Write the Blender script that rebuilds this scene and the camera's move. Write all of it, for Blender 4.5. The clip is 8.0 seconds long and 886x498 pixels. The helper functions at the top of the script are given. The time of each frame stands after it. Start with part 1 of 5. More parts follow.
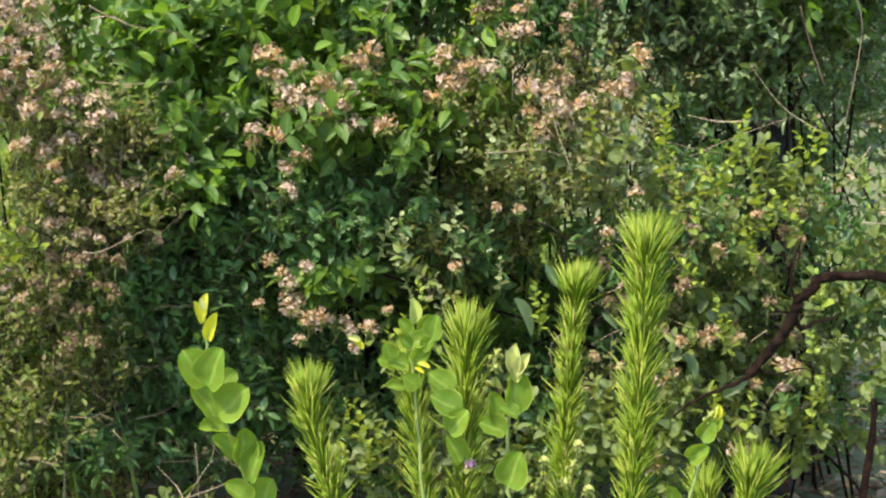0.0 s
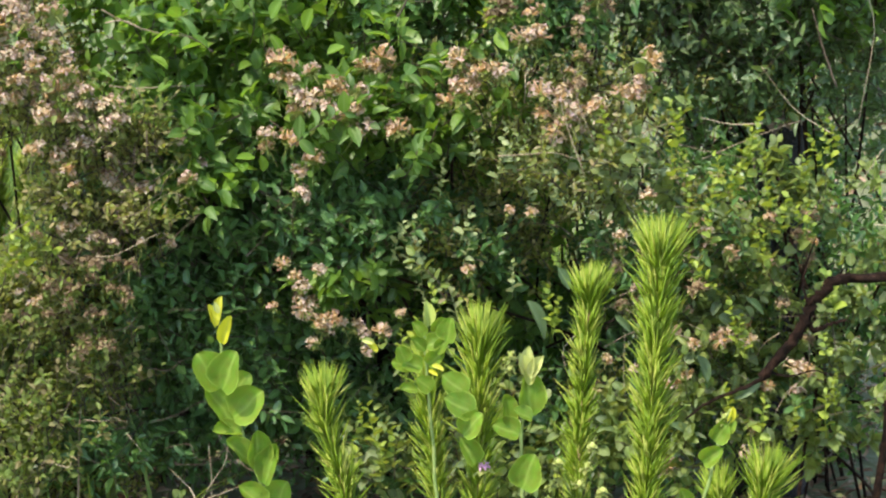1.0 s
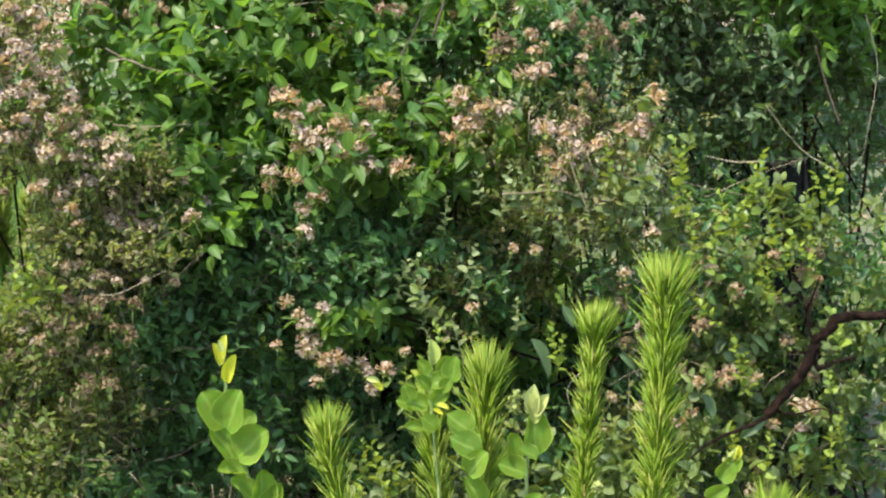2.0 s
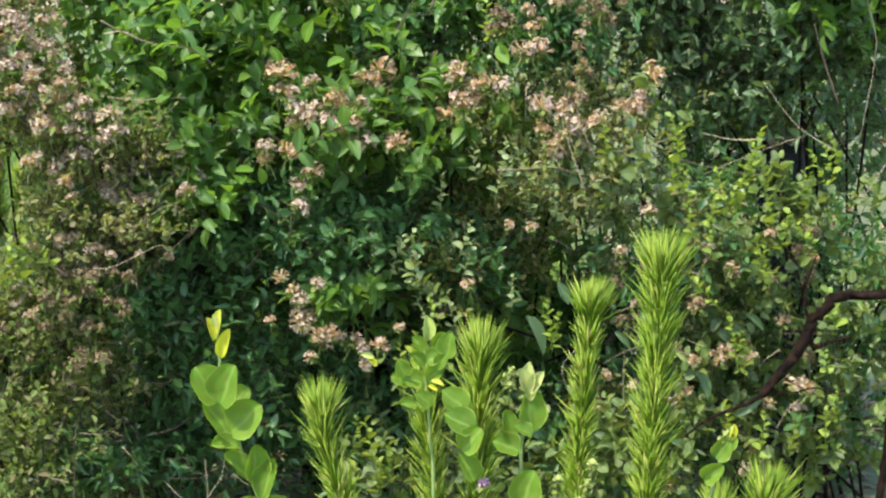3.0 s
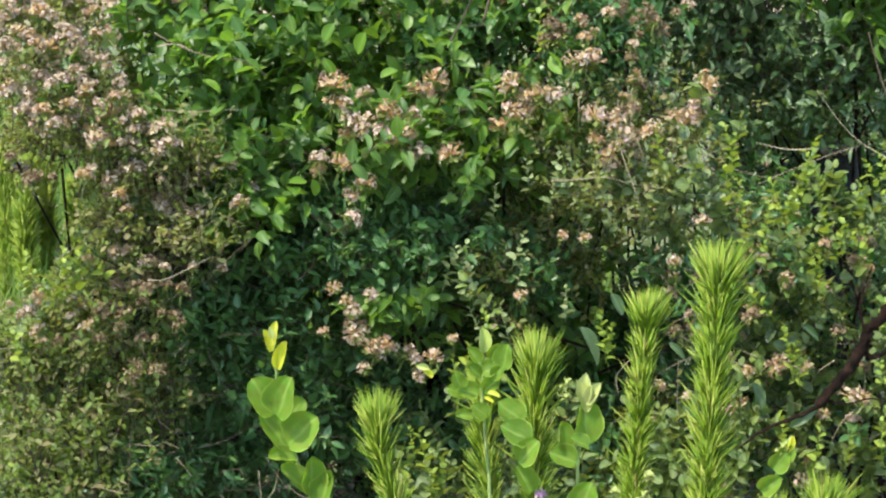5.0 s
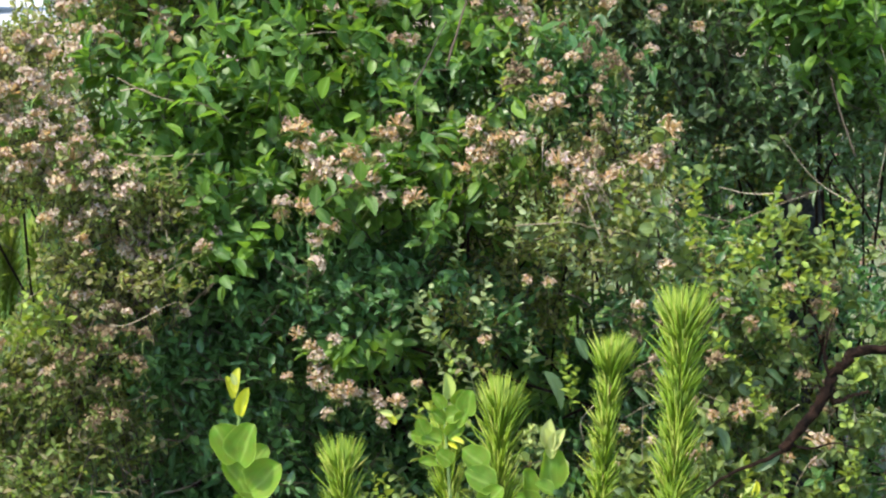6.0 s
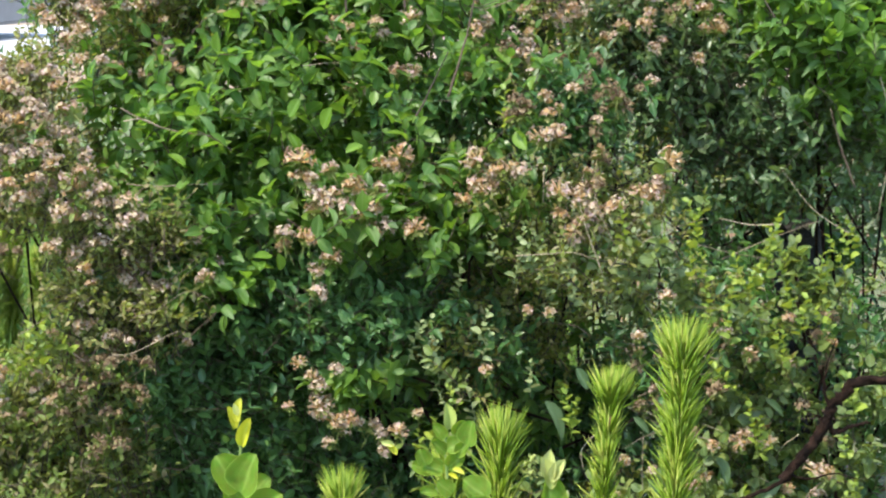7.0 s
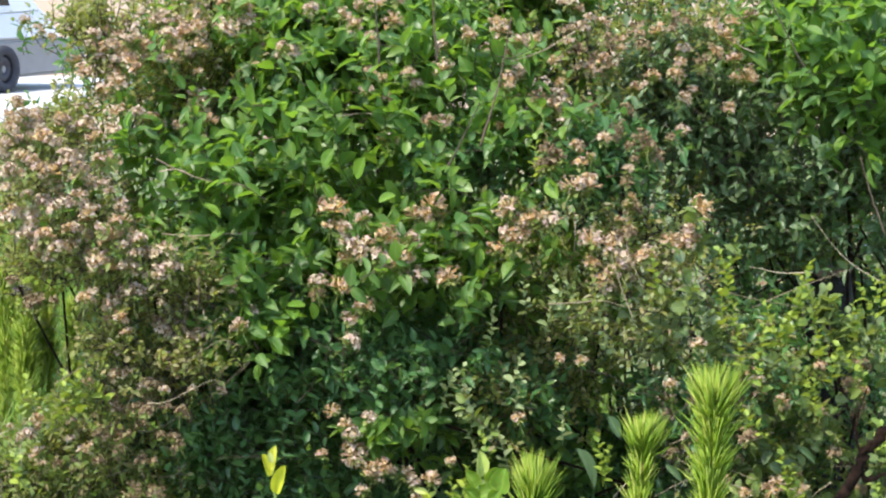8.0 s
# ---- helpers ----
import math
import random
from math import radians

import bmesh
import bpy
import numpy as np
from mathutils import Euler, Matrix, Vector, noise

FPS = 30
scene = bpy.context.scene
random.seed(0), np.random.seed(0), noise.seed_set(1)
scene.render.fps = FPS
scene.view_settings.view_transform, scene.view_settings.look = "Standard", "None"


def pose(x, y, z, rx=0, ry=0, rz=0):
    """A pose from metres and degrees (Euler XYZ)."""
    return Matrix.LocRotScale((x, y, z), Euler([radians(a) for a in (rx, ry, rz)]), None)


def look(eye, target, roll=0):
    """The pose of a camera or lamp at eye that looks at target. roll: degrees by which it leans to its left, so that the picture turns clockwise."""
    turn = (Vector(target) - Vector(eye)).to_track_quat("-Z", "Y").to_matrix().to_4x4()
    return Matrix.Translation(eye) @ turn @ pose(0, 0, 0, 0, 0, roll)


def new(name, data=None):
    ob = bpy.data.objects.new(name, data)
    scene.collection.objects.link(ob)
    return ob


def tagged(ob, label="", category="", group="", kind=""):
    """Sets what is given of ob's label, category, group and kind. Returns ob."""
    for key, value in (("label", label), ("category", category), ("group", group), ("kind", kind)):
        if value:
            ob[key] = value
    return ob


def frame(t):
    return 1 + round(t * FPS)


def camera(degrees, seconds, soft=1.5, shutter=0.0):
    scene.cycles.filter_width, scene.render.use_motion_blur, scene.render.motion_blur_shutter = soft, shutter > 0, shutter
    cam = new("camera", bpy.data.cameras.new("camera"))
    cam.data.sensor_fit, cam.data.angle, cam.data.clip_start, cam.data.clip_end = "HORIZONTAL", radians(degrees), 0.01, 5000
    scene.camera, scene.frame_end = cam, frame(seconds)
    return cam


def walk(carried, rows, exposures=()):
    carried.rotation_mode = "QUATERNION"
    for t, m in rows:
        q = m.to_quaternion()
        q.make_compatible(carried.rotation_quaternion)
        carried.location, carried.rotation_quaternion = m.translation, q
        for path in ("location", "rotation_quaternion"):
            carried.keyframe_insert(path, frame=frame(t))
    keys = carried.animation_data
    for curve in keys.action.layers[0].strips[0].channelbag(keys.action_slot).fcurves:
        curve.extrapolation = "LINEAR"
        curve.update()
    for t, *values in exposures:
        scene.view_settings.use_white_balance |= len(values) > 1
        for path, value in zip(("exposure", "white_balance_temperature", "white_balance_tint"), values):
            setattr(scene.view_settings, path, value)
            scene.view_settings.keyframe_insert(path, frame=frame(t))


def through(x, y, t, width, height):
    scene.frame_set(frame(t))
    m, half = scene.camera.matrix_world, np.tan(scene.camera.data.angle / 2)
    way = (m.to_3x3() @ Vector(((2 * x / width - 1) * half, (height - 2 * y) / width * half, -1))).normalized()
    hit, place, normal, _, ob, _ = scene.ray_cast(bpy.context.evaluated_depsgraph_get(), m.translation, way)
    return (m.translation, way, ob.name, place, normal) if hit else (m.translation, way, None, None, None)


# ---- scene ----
cam = camera(25.0, 8.0, soft=2.2)
walk(cam, [
    (0.0, pose(0.0278, 0.0038, 1.5483, 78.285, 0.057, -1.261)),
    (0.5, pose(0.0313, 0.0090, 1.5491, 78.004, 0.152, -1.204)),
    (1.0, pose(0.0224, -0.0020, 1.5487, 78.382, 0.222, -0.997)),
    (1.5, pose(0.0191, -0.0065, 1.5507, 79.186, 0.521, -0.832)),
    (1.7, pose(0.0183, -0.0031, 1.5498, 79.509, 0.510, -0.885)),
    (2.8, pose(0.0142, 0.0159, 1.5444, 78.954, -0.292, -1.145)),
    (3.0, pose(0.0134, 0.0194, 1.5434, 78.804, -0.166, -1.076)),
    (3.5, pose(0.0000, -0.0000, 1.5500, 78.808, -0.000, 0.000)),
    (4.0, pose(-0.0064, 0.0006, 1.5484, 78.347, 0.010, 0.587)),
    (4.2, pose(-0.0062, 0.0052, 1.5479, 78.104, 0.087, 0.619)),
    (5.3, pose(-0.0052, 0.0308, 1.5457, 79.585, 0.157, -0.279)),
    (5.5, pose(-0.0050, 0.0355, 1.5453, 79.861, 0.045, -0.594)),
    (6.0, pose(-0.0025, 0.0334, 1.5515, 80.247, 0.120, -0.867)),
    (6.5, pose(0.0005, 0.0363, 1.5603, 80.332, 0.067, -0.916)),
    (7.0, pose(-0.0021, 0.0178, 1.5622, 80.995, 0.019, -0.807)),
    (7.5, pose(-0.0030, 0.0105, 1.5626, 81.603, 0.093, -0.481)),
    (8.0, pose(-0.0055, -0.0094, 1.5664, 82.391, 0.242, 0.052)),
], [(0.0, 2.12, 7460, 11), (1.0, 2.10, 7260, 11), (1.5, 2.08, 7110, 10), (3.0, 2.10, 6760, 6), (4.2, 2.10, 6760, 6), (6.5, 2.12, 6710, 8), (8.0, 2.12, 6760, 9)])

# ---- light ----
world = bpy.data.worlds.new("sky")
scene.world = world
world.use_nodes = True
SUN_AT = Vector((-0.42, -0.42, 1.0)).normalized()
nt = world.node_tree
sky = nt.nodes.new("ShaderNodeTexSky")
sky.sky_type, sky.sun_disc = "NISHITA", False
sky.sun_elevation = math.asin(SUN_AT.z)
sky.sun_rotation = math.atan2(SUN_AT.x, SUN_AT.y)
nt.links.new(sky.outputs["Color"], nt.nodes["Background"].inputs["Color"])
nt.nodes["Background"].inputs["Strength"].default_value = 0.15
sun_data = bpy.data.lights.new("sun", "SUN")
sun_data.energy, sun_data.angle, sun_data.color = 2.1, radians(0.6), (1.0, 0.94, 0.84)
sun = new("sun", sun_data)
sun.matrix_world = look(SUN_AT * 50, (0, 0, 0))

rng = np.random.default_rng(7)


# ---- materials ----
def material(name):
    m = bpy.data.materials.new(name)
    m.use_nodes = True
    n = m.node_tree.nodes
    return m, n, m.node_tree.links, n["Principled BSDF"]


def ramp_of(nodes, colours):
    r = nodes.new("ShaderNodeValToRGB")
    e = r.color_ramp.elements
    while len(e) < len(colours):
        e.new(0.5)
    for i, c in enumerate(colours):
        e[i].position = i / max(1, len(colours) - 1)
        e[i].color = (*c, 1)
    return r


def random_value(nodes, links, island=1.0):
    """A number from 0 to 1 that differs from piece to piece, joined or single."""
    geo, info = nodes.new("ShaderNodeNewGeometry"), nodes.new("ShaderNodeObjectInfo")
    add, fract = nodes.new("ShaderNodeMath"), nodes.new("ShaderNodeMath")
    fract.operation = "FRACT"
    part_share = nodes.new("ShaderNodeMath")
    part_share.operation = "MULTIPLY"
    part_share.inputs[1].default_value = island
    links.new(geo.outputs["Random Per Island"], part_share.inputs[0])
    links.new(part_share.outputs[0], add.inputs[0])
    links.new(info.outputs["Random"], add.inputs[1])
    links.new(add.outputs[0], fract.inputs[0])
    return fract.outputs[0]


def leaf_material(name, colours, through_colour, through=0.35, rough=0.42, rib=(0.30, 0.40, 0.16), rib_amount=0.35, spots=0.25, rib_width=0.16, grain=120, island=1.0):
    m, n, l, bsdf = material(name)
    ramp = ramp_of(n, colours)
    l.new(random_value(n, l, island), ramp.inputs["Fac"])
    co = n.new("ShaderNodeTexCoord")
    noise_big = n.new("ShaderNodeTexNoise")
    noise_big.inputs["Scale"].default_value, noise_big.inputs["Detail"].default_value = grain, 4
    l.new(co.outputs["Object"], noise_big.inputs["Vector"])
    blot = n.new("ShaderNodeMix")
    blot.data_type, blot.blend_type = "RGBA", "MULTIPLY"
    blot.inputs["Factor"].default_value = spots
    l.new(ramp.outputs["Color"], blot.inputs["A"])
    l.new(noise_big.outputs["Color"], blot.inputs["B"])
    across = n.new("ShaderNodeAttribute")
    across.attribute_name = "across"
    line = n.new("ShaderNodeMapRange")
    line.inputs["From Min"].default_value, line.inputs["From Max"].default_value = 0.0, rib_width
    line.inputs["To Min"].default_value, line.inputs["To Max"].default_value = rib_amount, 0.0
    l.new(across.outputs["Fac"], line.inputs["Value"])
    mid = n.new("ShaderNodeMix")
    mid.data_type = "RGBA"
    l.new(line.outputs["Result"], mid.inputs["Factor"])
    l.new(blot.outputs["Result"], mid.inputs["A"])
    mid.inputs["B"].default_value = (*rib, 1)
    l.new(mid.outputs["Result"], bsdf.inputs["Base Color"])
    bsdf.inputs["Roughness"].default_value = rough
    bsdf.inputs["Specular IOR Level"].default_value = 0.35
    bump = n.new("ShaderNodeBump")
    bump.inputs["Strength"].default_value, bump.inputs["Distance"].default_value = 0.25, 0.002
    l.new(noise_big.outputs["Fac"], bump.inputs["Height"])
    l.new(bump.outputs["Normal"], bsdf.inputs["Normal"])
    trans, mix = n.new("ShaderNodeBsdfTranslucent"), n.new("ShaderNodeMixShader")
    tint = n.new("ShaderNodeMix")
    tint.data_type, tint.blend_type = "RGBA", "MULTIPLY"
    tint.inputs["Factor"].default_value = 0.5
    tint.inputs["A"].default_value = (*through_colour, 1)
    l.new(noise_big.outputs["Color"], tint.inputs["B"])
    l.new(tint.outputs["Result"], trans.inputs["Color"])
    mix.inputs["Fac"].default_value = through
    l.new(bsdf.outputs["BSDF"], mix.inputs[1])
    l.new(trans.outputs["BSDF"], mix.inputs[2])
    l.new(mix.outputs["Shader"], n["Material Output"].inputs["Surface"])
    return m


def rough_material(name, colours, scale, rough=0.85, bump_strength=0.5, bump_size=0.004, per_piece=0.0):
    m, n, l, bsdf = material(name)
    co, tex, fine = n.new("ShaderNodeTexCoord"), n.new("ShaderNodeTexNoise"), n.new("ShaderNodeTexNoise")
    tex.inputs["Scale"].default_value, tex.inputs["Detail"].default_value = scale, 6
    fine.inputs["Scale"].default_value, fine.inputs["Detail"].default_value = scale * 9, 4
    l.new(co.outputs["Object"], tex.inputs["Vector"])
    l.new(co.outputs["Object"], fine.inputs["Vector"])
    ramp = ramp_of(n, colours)
    ramp.color_ramp.elements[0].position, ramp.color_ramp.elements[-1].position = 0.3, 0.7
    value = tex.outputs["Fac"]
    if per_piece:
        blend = n.new("ShaderNodeMix")
        blend.inputs["Factor"].default_value = per_piece
        l.new(value, blend.inputs["A"])
        l.new(random_value(n, l), blend.inputs["B"])
        value = blend.outputs["Result"]
    l.new(value, ramp.inputs["Fac"])
    l.new(ramp.outputs["Color"], bsdf.inputs["Base Color"])
    bump = n.new("ShaderNodeBump")
    bump.inputs["Strength"].default_value, bump.inputs["Distance"].default_value = bump_strength, bump_size
    l.new(fine.outputs["Fac"], bump.inputs["Height"])
    l.new(bump.outputs["Normal"], bsdf.inputs["Normal"])
    bsdf.inputs["Roughness"].default_value = rough
    return m


LEAF_BROAD = leaf_material("broad_leaf", [(0.048, 0.110, 0.028), (0.082, 0.170, 0.030), (0.062, 0.145, 0.038), (0.130, 0.230, 0.030), (0.080, 0.165, 0.045), (0.105, 0.200, 0.028), (0.055, 0.13, 0.038)], (0.25, 0.46, 0.035), 0.46, rough=0.42)
LEAF_SMALL = leaf_material("small_leaf", [(0.095, 0.140, 0.025), (0.150, 0.200, 0.030), (0.25, 0.24, 0.06), (0.10, 0.16, 0.025), (0.30, 0.23, 0.11), (0.13, 0.20, 0.03), (0.16, 0.16, 0.05), (0.34, 0.30, 0.17), (0.09, 0.15, 0.03)], (0.40, 0.43, 0.06), 0.43, rough=0.6)
LEAF_OLIVE = leaf_material("olive_leaf", [(0.075, 0.125, 0.025), (0.11, 0.17, 0.03), (0.15, 0.20, 0.045), (0.085, 0.14, 0.03), (0.20, 0.19, 0.07), (0.12, 0.18, 0.03), (0.27, 0.22, 0.11), (0.15, 0.11, 0.05), (0.10, 0.16, 0.03)], (0.32, 0.42, 0.06), 0.42, rough=0.55)
# Shade tone in the leaf colour: dark bluish green for foliage under cover.
LEAF_SHADE = leaf_material("shade_leaf", [(0.036, 0.100, 0.034), (0.066, 0.155, 0.046), (0.050, 0.130, 0.050), (0.095, 0.185, 0.04)], (0.16, 0.34, 0.05), 0.38, rough=0.34)
LEAF_GREY = leaf_material("grey_leaf", [(0.050, 0.100, 0.043), (0.078, 0.142, 0.057), (0.060, 0.122, 0.048), (0.12, 0.165, 0.088), (0.092, 0.155, 0.045)], (0.22, 0.36, 0.07), 0.36, rough=0.32)
LEAF_ROUND = leaf_material("round_leaf", [(0.065, 0.115, 0.03), (0.115, 0.175, 0.035), (0.17, 0.22, 0.055), (0.085, 0.125, 0.065), (0.13, 0.19, 0.045), (0.105, 0.145, 0.055)], (0.32, 0.39, 0.05), 0.34, rough=0.5)
LEAF_VINE = leaf_material("vine_leaf", [(0.115, 0.22, 0.020), (0.16, 0.27, 0.026), (0.10, 0.20, 0.020)], (0.31, 0.45, 0.032), 0.40, rough=0.6, rib=(0.30, 0.45, 0.10), rib_amount=0.35, spots=0.55, grain=3.5)
vn, vl = LEAF_VINE.node_tree.nodes, LEAF_VINE.node_tree.links
vein_at, veins_and_lit_rim, vein_rim_mix = vn.new("ShaderNodeAttribute"), vn.new("ShaderNodeValToRGB"), vn.new("ShaderNodeMix")
vein_at.attribute_name = "across"
# Inner stops draw the veins; the pale outer stops paint a light-caught rim.
els = veins_and_lit_rim.color_ramp.elements
els[0].position, els[0].color = 0.0, (0.25, 0.25, 0.25, 1)
els[1].position, els[1].color = 1.0, (0.9, 0.9, 0.9, 1)
for pos, val in ((0.05, 0.0), (0.38, 0.0), (0.42, 0.14), (0.46, 0.0), (0.90, 0.0), (0.96, 0.45)):
    e = els.new(pos)
    e.color = (val, val, val, 1)
vein_rim_mix.data_type = "RGBA"
leaf_bsdf = vn["Principled BSDF"]
vl.new(leaf_bsdf.inputs["Base Color"].links[0].from_socket, vein_rim_mix.inputs["A"])
vein_rim_mix.inputs["B"].default_value = (0.36, 0.48, 0.08, 1)
vl.new(vein_at.outputs["Fac"], veins_and_lit_rim.inputs["Fac"])
vl.new(veins_and_lit_rim.outputs["Color"], vein_rim_mix.inputs["Factor"])
vl.new(vein_rim_mix.outputs["Result"], leaf_bsdf.inputs["Base Color"])
LEAF_TIP = leaf_material("young_leaf", [(0.50, 0.50, 0.03), (0.56, 0.56, 0.08)], (0.78, 0.76, 0.05), 0.42, rough=0.45, spots=0.15)
NEEDLE = leaf_material("pine_needle", [(0.066, 0.132, 0.006), (0.108, 0.195, 0.008), (0.145, 0.24, 0.010), (0.19, 0.275, 0.015), (0.34, 0.37, 0.08)], (0.34, 0.44, 0.02), 0.30, rough=0.6, rib_amount=0.0, spots=0.1)
GRASS = leaf_material("grass_blade", [(0.03, 0.08, 0.015), (0.15, 0.26, 0.03), (0.07, 0.15, 0.03), (0.21, 0.29, 0.06), (0.17, 0.29, 0.035), (0.05, 0.11, 0.02)], (0.28, 0.42, 0.05), 0.28, rough=0.5, rib_amount=0.0, spots=0.2)
STRAW = rough_material("dry_stem", [(0.16, 0.12, 0.075), (0.36, 0.29, 0.20)], 60, 0.8, 0.3, 0.001, 0.5)
PETAL = leaf_material("faded_petal", [(0.46, 0.36, 0.24), (0.58, 0.50, 0.38), (0.52, 0.36, 0.37), (0.56, 0.45, 0.36), (0.44, 0.34, 0.22), (0.50, 0.45, 0.26), (0.48, 0.25, 0.09), (0.34, 0.24, 0.14), (0.54, 0.38, 0.39), (0.42, 0.33, 0.15), (0.56, 0.48, 0.38)], (0.55, 0.42, 0.25), 0.25, rough=0.7, rib=(0.44, 0.25, 0.07), rib_amount=0.8, spots=0.35, rib_width=0.75, island=0.45)
PETAL_BROWN = leaf_material("withered_petal", [(0.20, 0.14, 0.07), (0.32, 0.24, 0.13), (0.16, 0.11, 0.06), (0.38, 0.31, 0.18)], (0.3, 0.17, 0.1), 0.2, rough=0.8, rib=(0.14, 0.07, 0.05), rib_amount=0.7, spots=0.3, rib_width=0.8)
CALYX = leaf_material("calyx", [(0.14, 0.20, 0.05), (0.22, 0.24, 0.07)], (0.25, 0.33, 0.06), 0.3, rough=0.6, rib_amount=0.0)
BARK = rough_material("dark_bark", [(0.008, 0.005, 0.004), (0.022, 0.011, 0.007), (0.055, 0.028, 0.018)], 70, 0.95, 1.0, 0.02)
BARK.node_tree.nodes["Principled BSDF"].inputs["Specular IOR Level"].default_value = 0.12
TWIG = rough_material("twig_bark", [(0.022, 0.015, 0.010), (0.085, 0.058, 0.038)], 70, 0.85, 0.4, 0.002, 0.4)
VINE_STEM = rough_material("green_stem", [(0.10, 0.19, 0.04), (0.20, 0.24, 0.08)], 60, 0.5, 0.2, 0.001)
PINE_STEM = rough_material("pine_stem", [(0.17, 0.10, 0.05), (0.30, 0.22, 0.10)], 80, 0.8, 0.6, 0.003)
SOIL = rough_material("leaf_litter_soil", [(0.050, 0.036, 0.022), (0.085, 0.062, 0.038), (0.075, 0.095, 0.032), (0.12, 0.10, 0.055)], 1.3, 0.95, 0.9, 0.03)
sn, sl = SOIL.node_tree.nodes, SOIL.node_tree.links
broad_tex, broad_mix, sco = sn.new("ShaderNodeTexNoise"), sn.new("ShaderNodeMix"), sn.new("ShaderNodeTexCoord")
broad_tex.inputs["Scale"].default_value, broad_tex.inputs["Detail"].default_value = 0.23, 8
broad_mix.data_type = "RGBA"
sl.new(sco.outputs["Object"], broad_tex.inputs["Vector"])
sl.new(broad_tex.outputs["Fac"], broad_mix.inputs["Factor"])
soil_bsdf = sn["Principled BSDF"]
sl.new(soil_bsdf.inputs["Base Color"].links[0].from_socket, broad_mix.inputs["A"])
broad_mix.inputs["B"].default_value = (0.075, 0.11, 0.030, 1)
sl.new(broad_mix.outputs["Result"], soil_bsdf.inputs["Base Color"])


# ---- mesh helpers ----
def mesh_from(name, verts, faces, mat, across=None, smooth=True):
    me = bpy.data.meshes.new(name)
    me.from_pydata(verts.tolist() if hasattr(verts, "tolist") else verts, [], faces)
    me.materials.append(mat)
    if across is not None:
        a = me.attributes.new("across", "FLOAT", "POINT")
        a.data.foreach_set("value", np.asarray(across, dtype=np.float32))
    if smooth:
        me.polygons.foreach_set("use_smooth", [True] * len(me.polygons))
    me.update()
    return me


def child(name, me, parent, label="", kind=""):
    ob = new(name, me)
    ob.parent = parent
    if label or kind:
        tagged(ob, label, kind=kind)
    return ob


def part(name, bm, mat, parent, label=""):
    me = bpy.data.meshes.new(name)
    bm.to_mesh(me)
    bm.free()
    me.materials.append(mat)
    return child(name, me, parent, label)


def thing(name, at, label, category, group=""):
    ob = new(name)
    ob.empty_display_size = 0.05
    ob.location = at
    return tagged(ob, label, category, group)


class Pile:
    """Pieces joined into one mesh."""

    def __init__(self):
        self.v, self.f, self.a, self.n = [], [], [], 0

    def add(self, verts, faces, across=None):
        self.v.append(np.asarray(verts, dtype=float))
        self.f.extend([tuple(i + self.n for i in f) for f in faces])
        self.a.append(np.ones(len(verts)) if across is None else np.asarray(across))
        self.n += len(verts)

    def mesh(self, name, mat, origin=(0, 0, 0)):
        return mesh_from(name, np.concatenate(self.v) - np.array(origin), self.f, mat, np.concatenate(self.a))


def unit(v):
    v = np.asarray(v, dtype=float)
    return v / (np.linalg.norm(v, axis=-1, keepdims=True) + 1e-9)


def smooth_line(points, steps=6):
    """A Catmull-Rom line through the points."""
    p = [np.asarray(q, dtype=float) for q in points]
    p = [2 * p[0] - p[1]] + p + [2 * p[-1] - p[-2]]
    out = []
    for i in range(1, len(p) - 2):
        for k in range(steps):
            t = k / steps
            out.append(0.5 * (2 * p[i] + (p[i + 1] - p[i - 1]) * t + (2 * p[i - 1] - 5 * p[i] + 4 * p[i + 1] - p[i + 2]) * t * t
                              + (3 * p[i] - p[i - 1] - 3 * p[i + 1] + p[i + 2]) * t ** 3))
    return np.array(out + [p[-2]])


def tube(line, r0, r1, sides=6, knobs=0.0):
    """A tapered tube along a line: verts and faces."""
    line = np.asarray(line)
    n = len(line)
    tan = unit(np.gradient(line, axis=0))
    ref = np.array((0.31, 0.83, 0.46))
    a = unit(np.cross(tan, ref))
    b = np.cross(tan, a)
    ang = np.arange(sides) / sides * 2 * np.pi
    r = np.linspace(r0, r1, n)[:, None] * (1 + knobs * rng.normal(size=(n, sides)))
    v = line[:, None] + r[..., None] * (np.cos(ang)[None, :, None] * a[:, None] + np.sin(ang)[None, :, None] * b[:, None])
    f = [(i * sides + j, i * sides + (j + 1) % sides, (i + 1) * sides + (j + 1) % sides, (i + 1) * sides + j) for i in range(n - 1) for j in range(sides)]
    f += [tuple(range(sides))[::-1], tuple(range((n - 1) * sides, n * sides))]
    return v.reshape(-1, 3), f


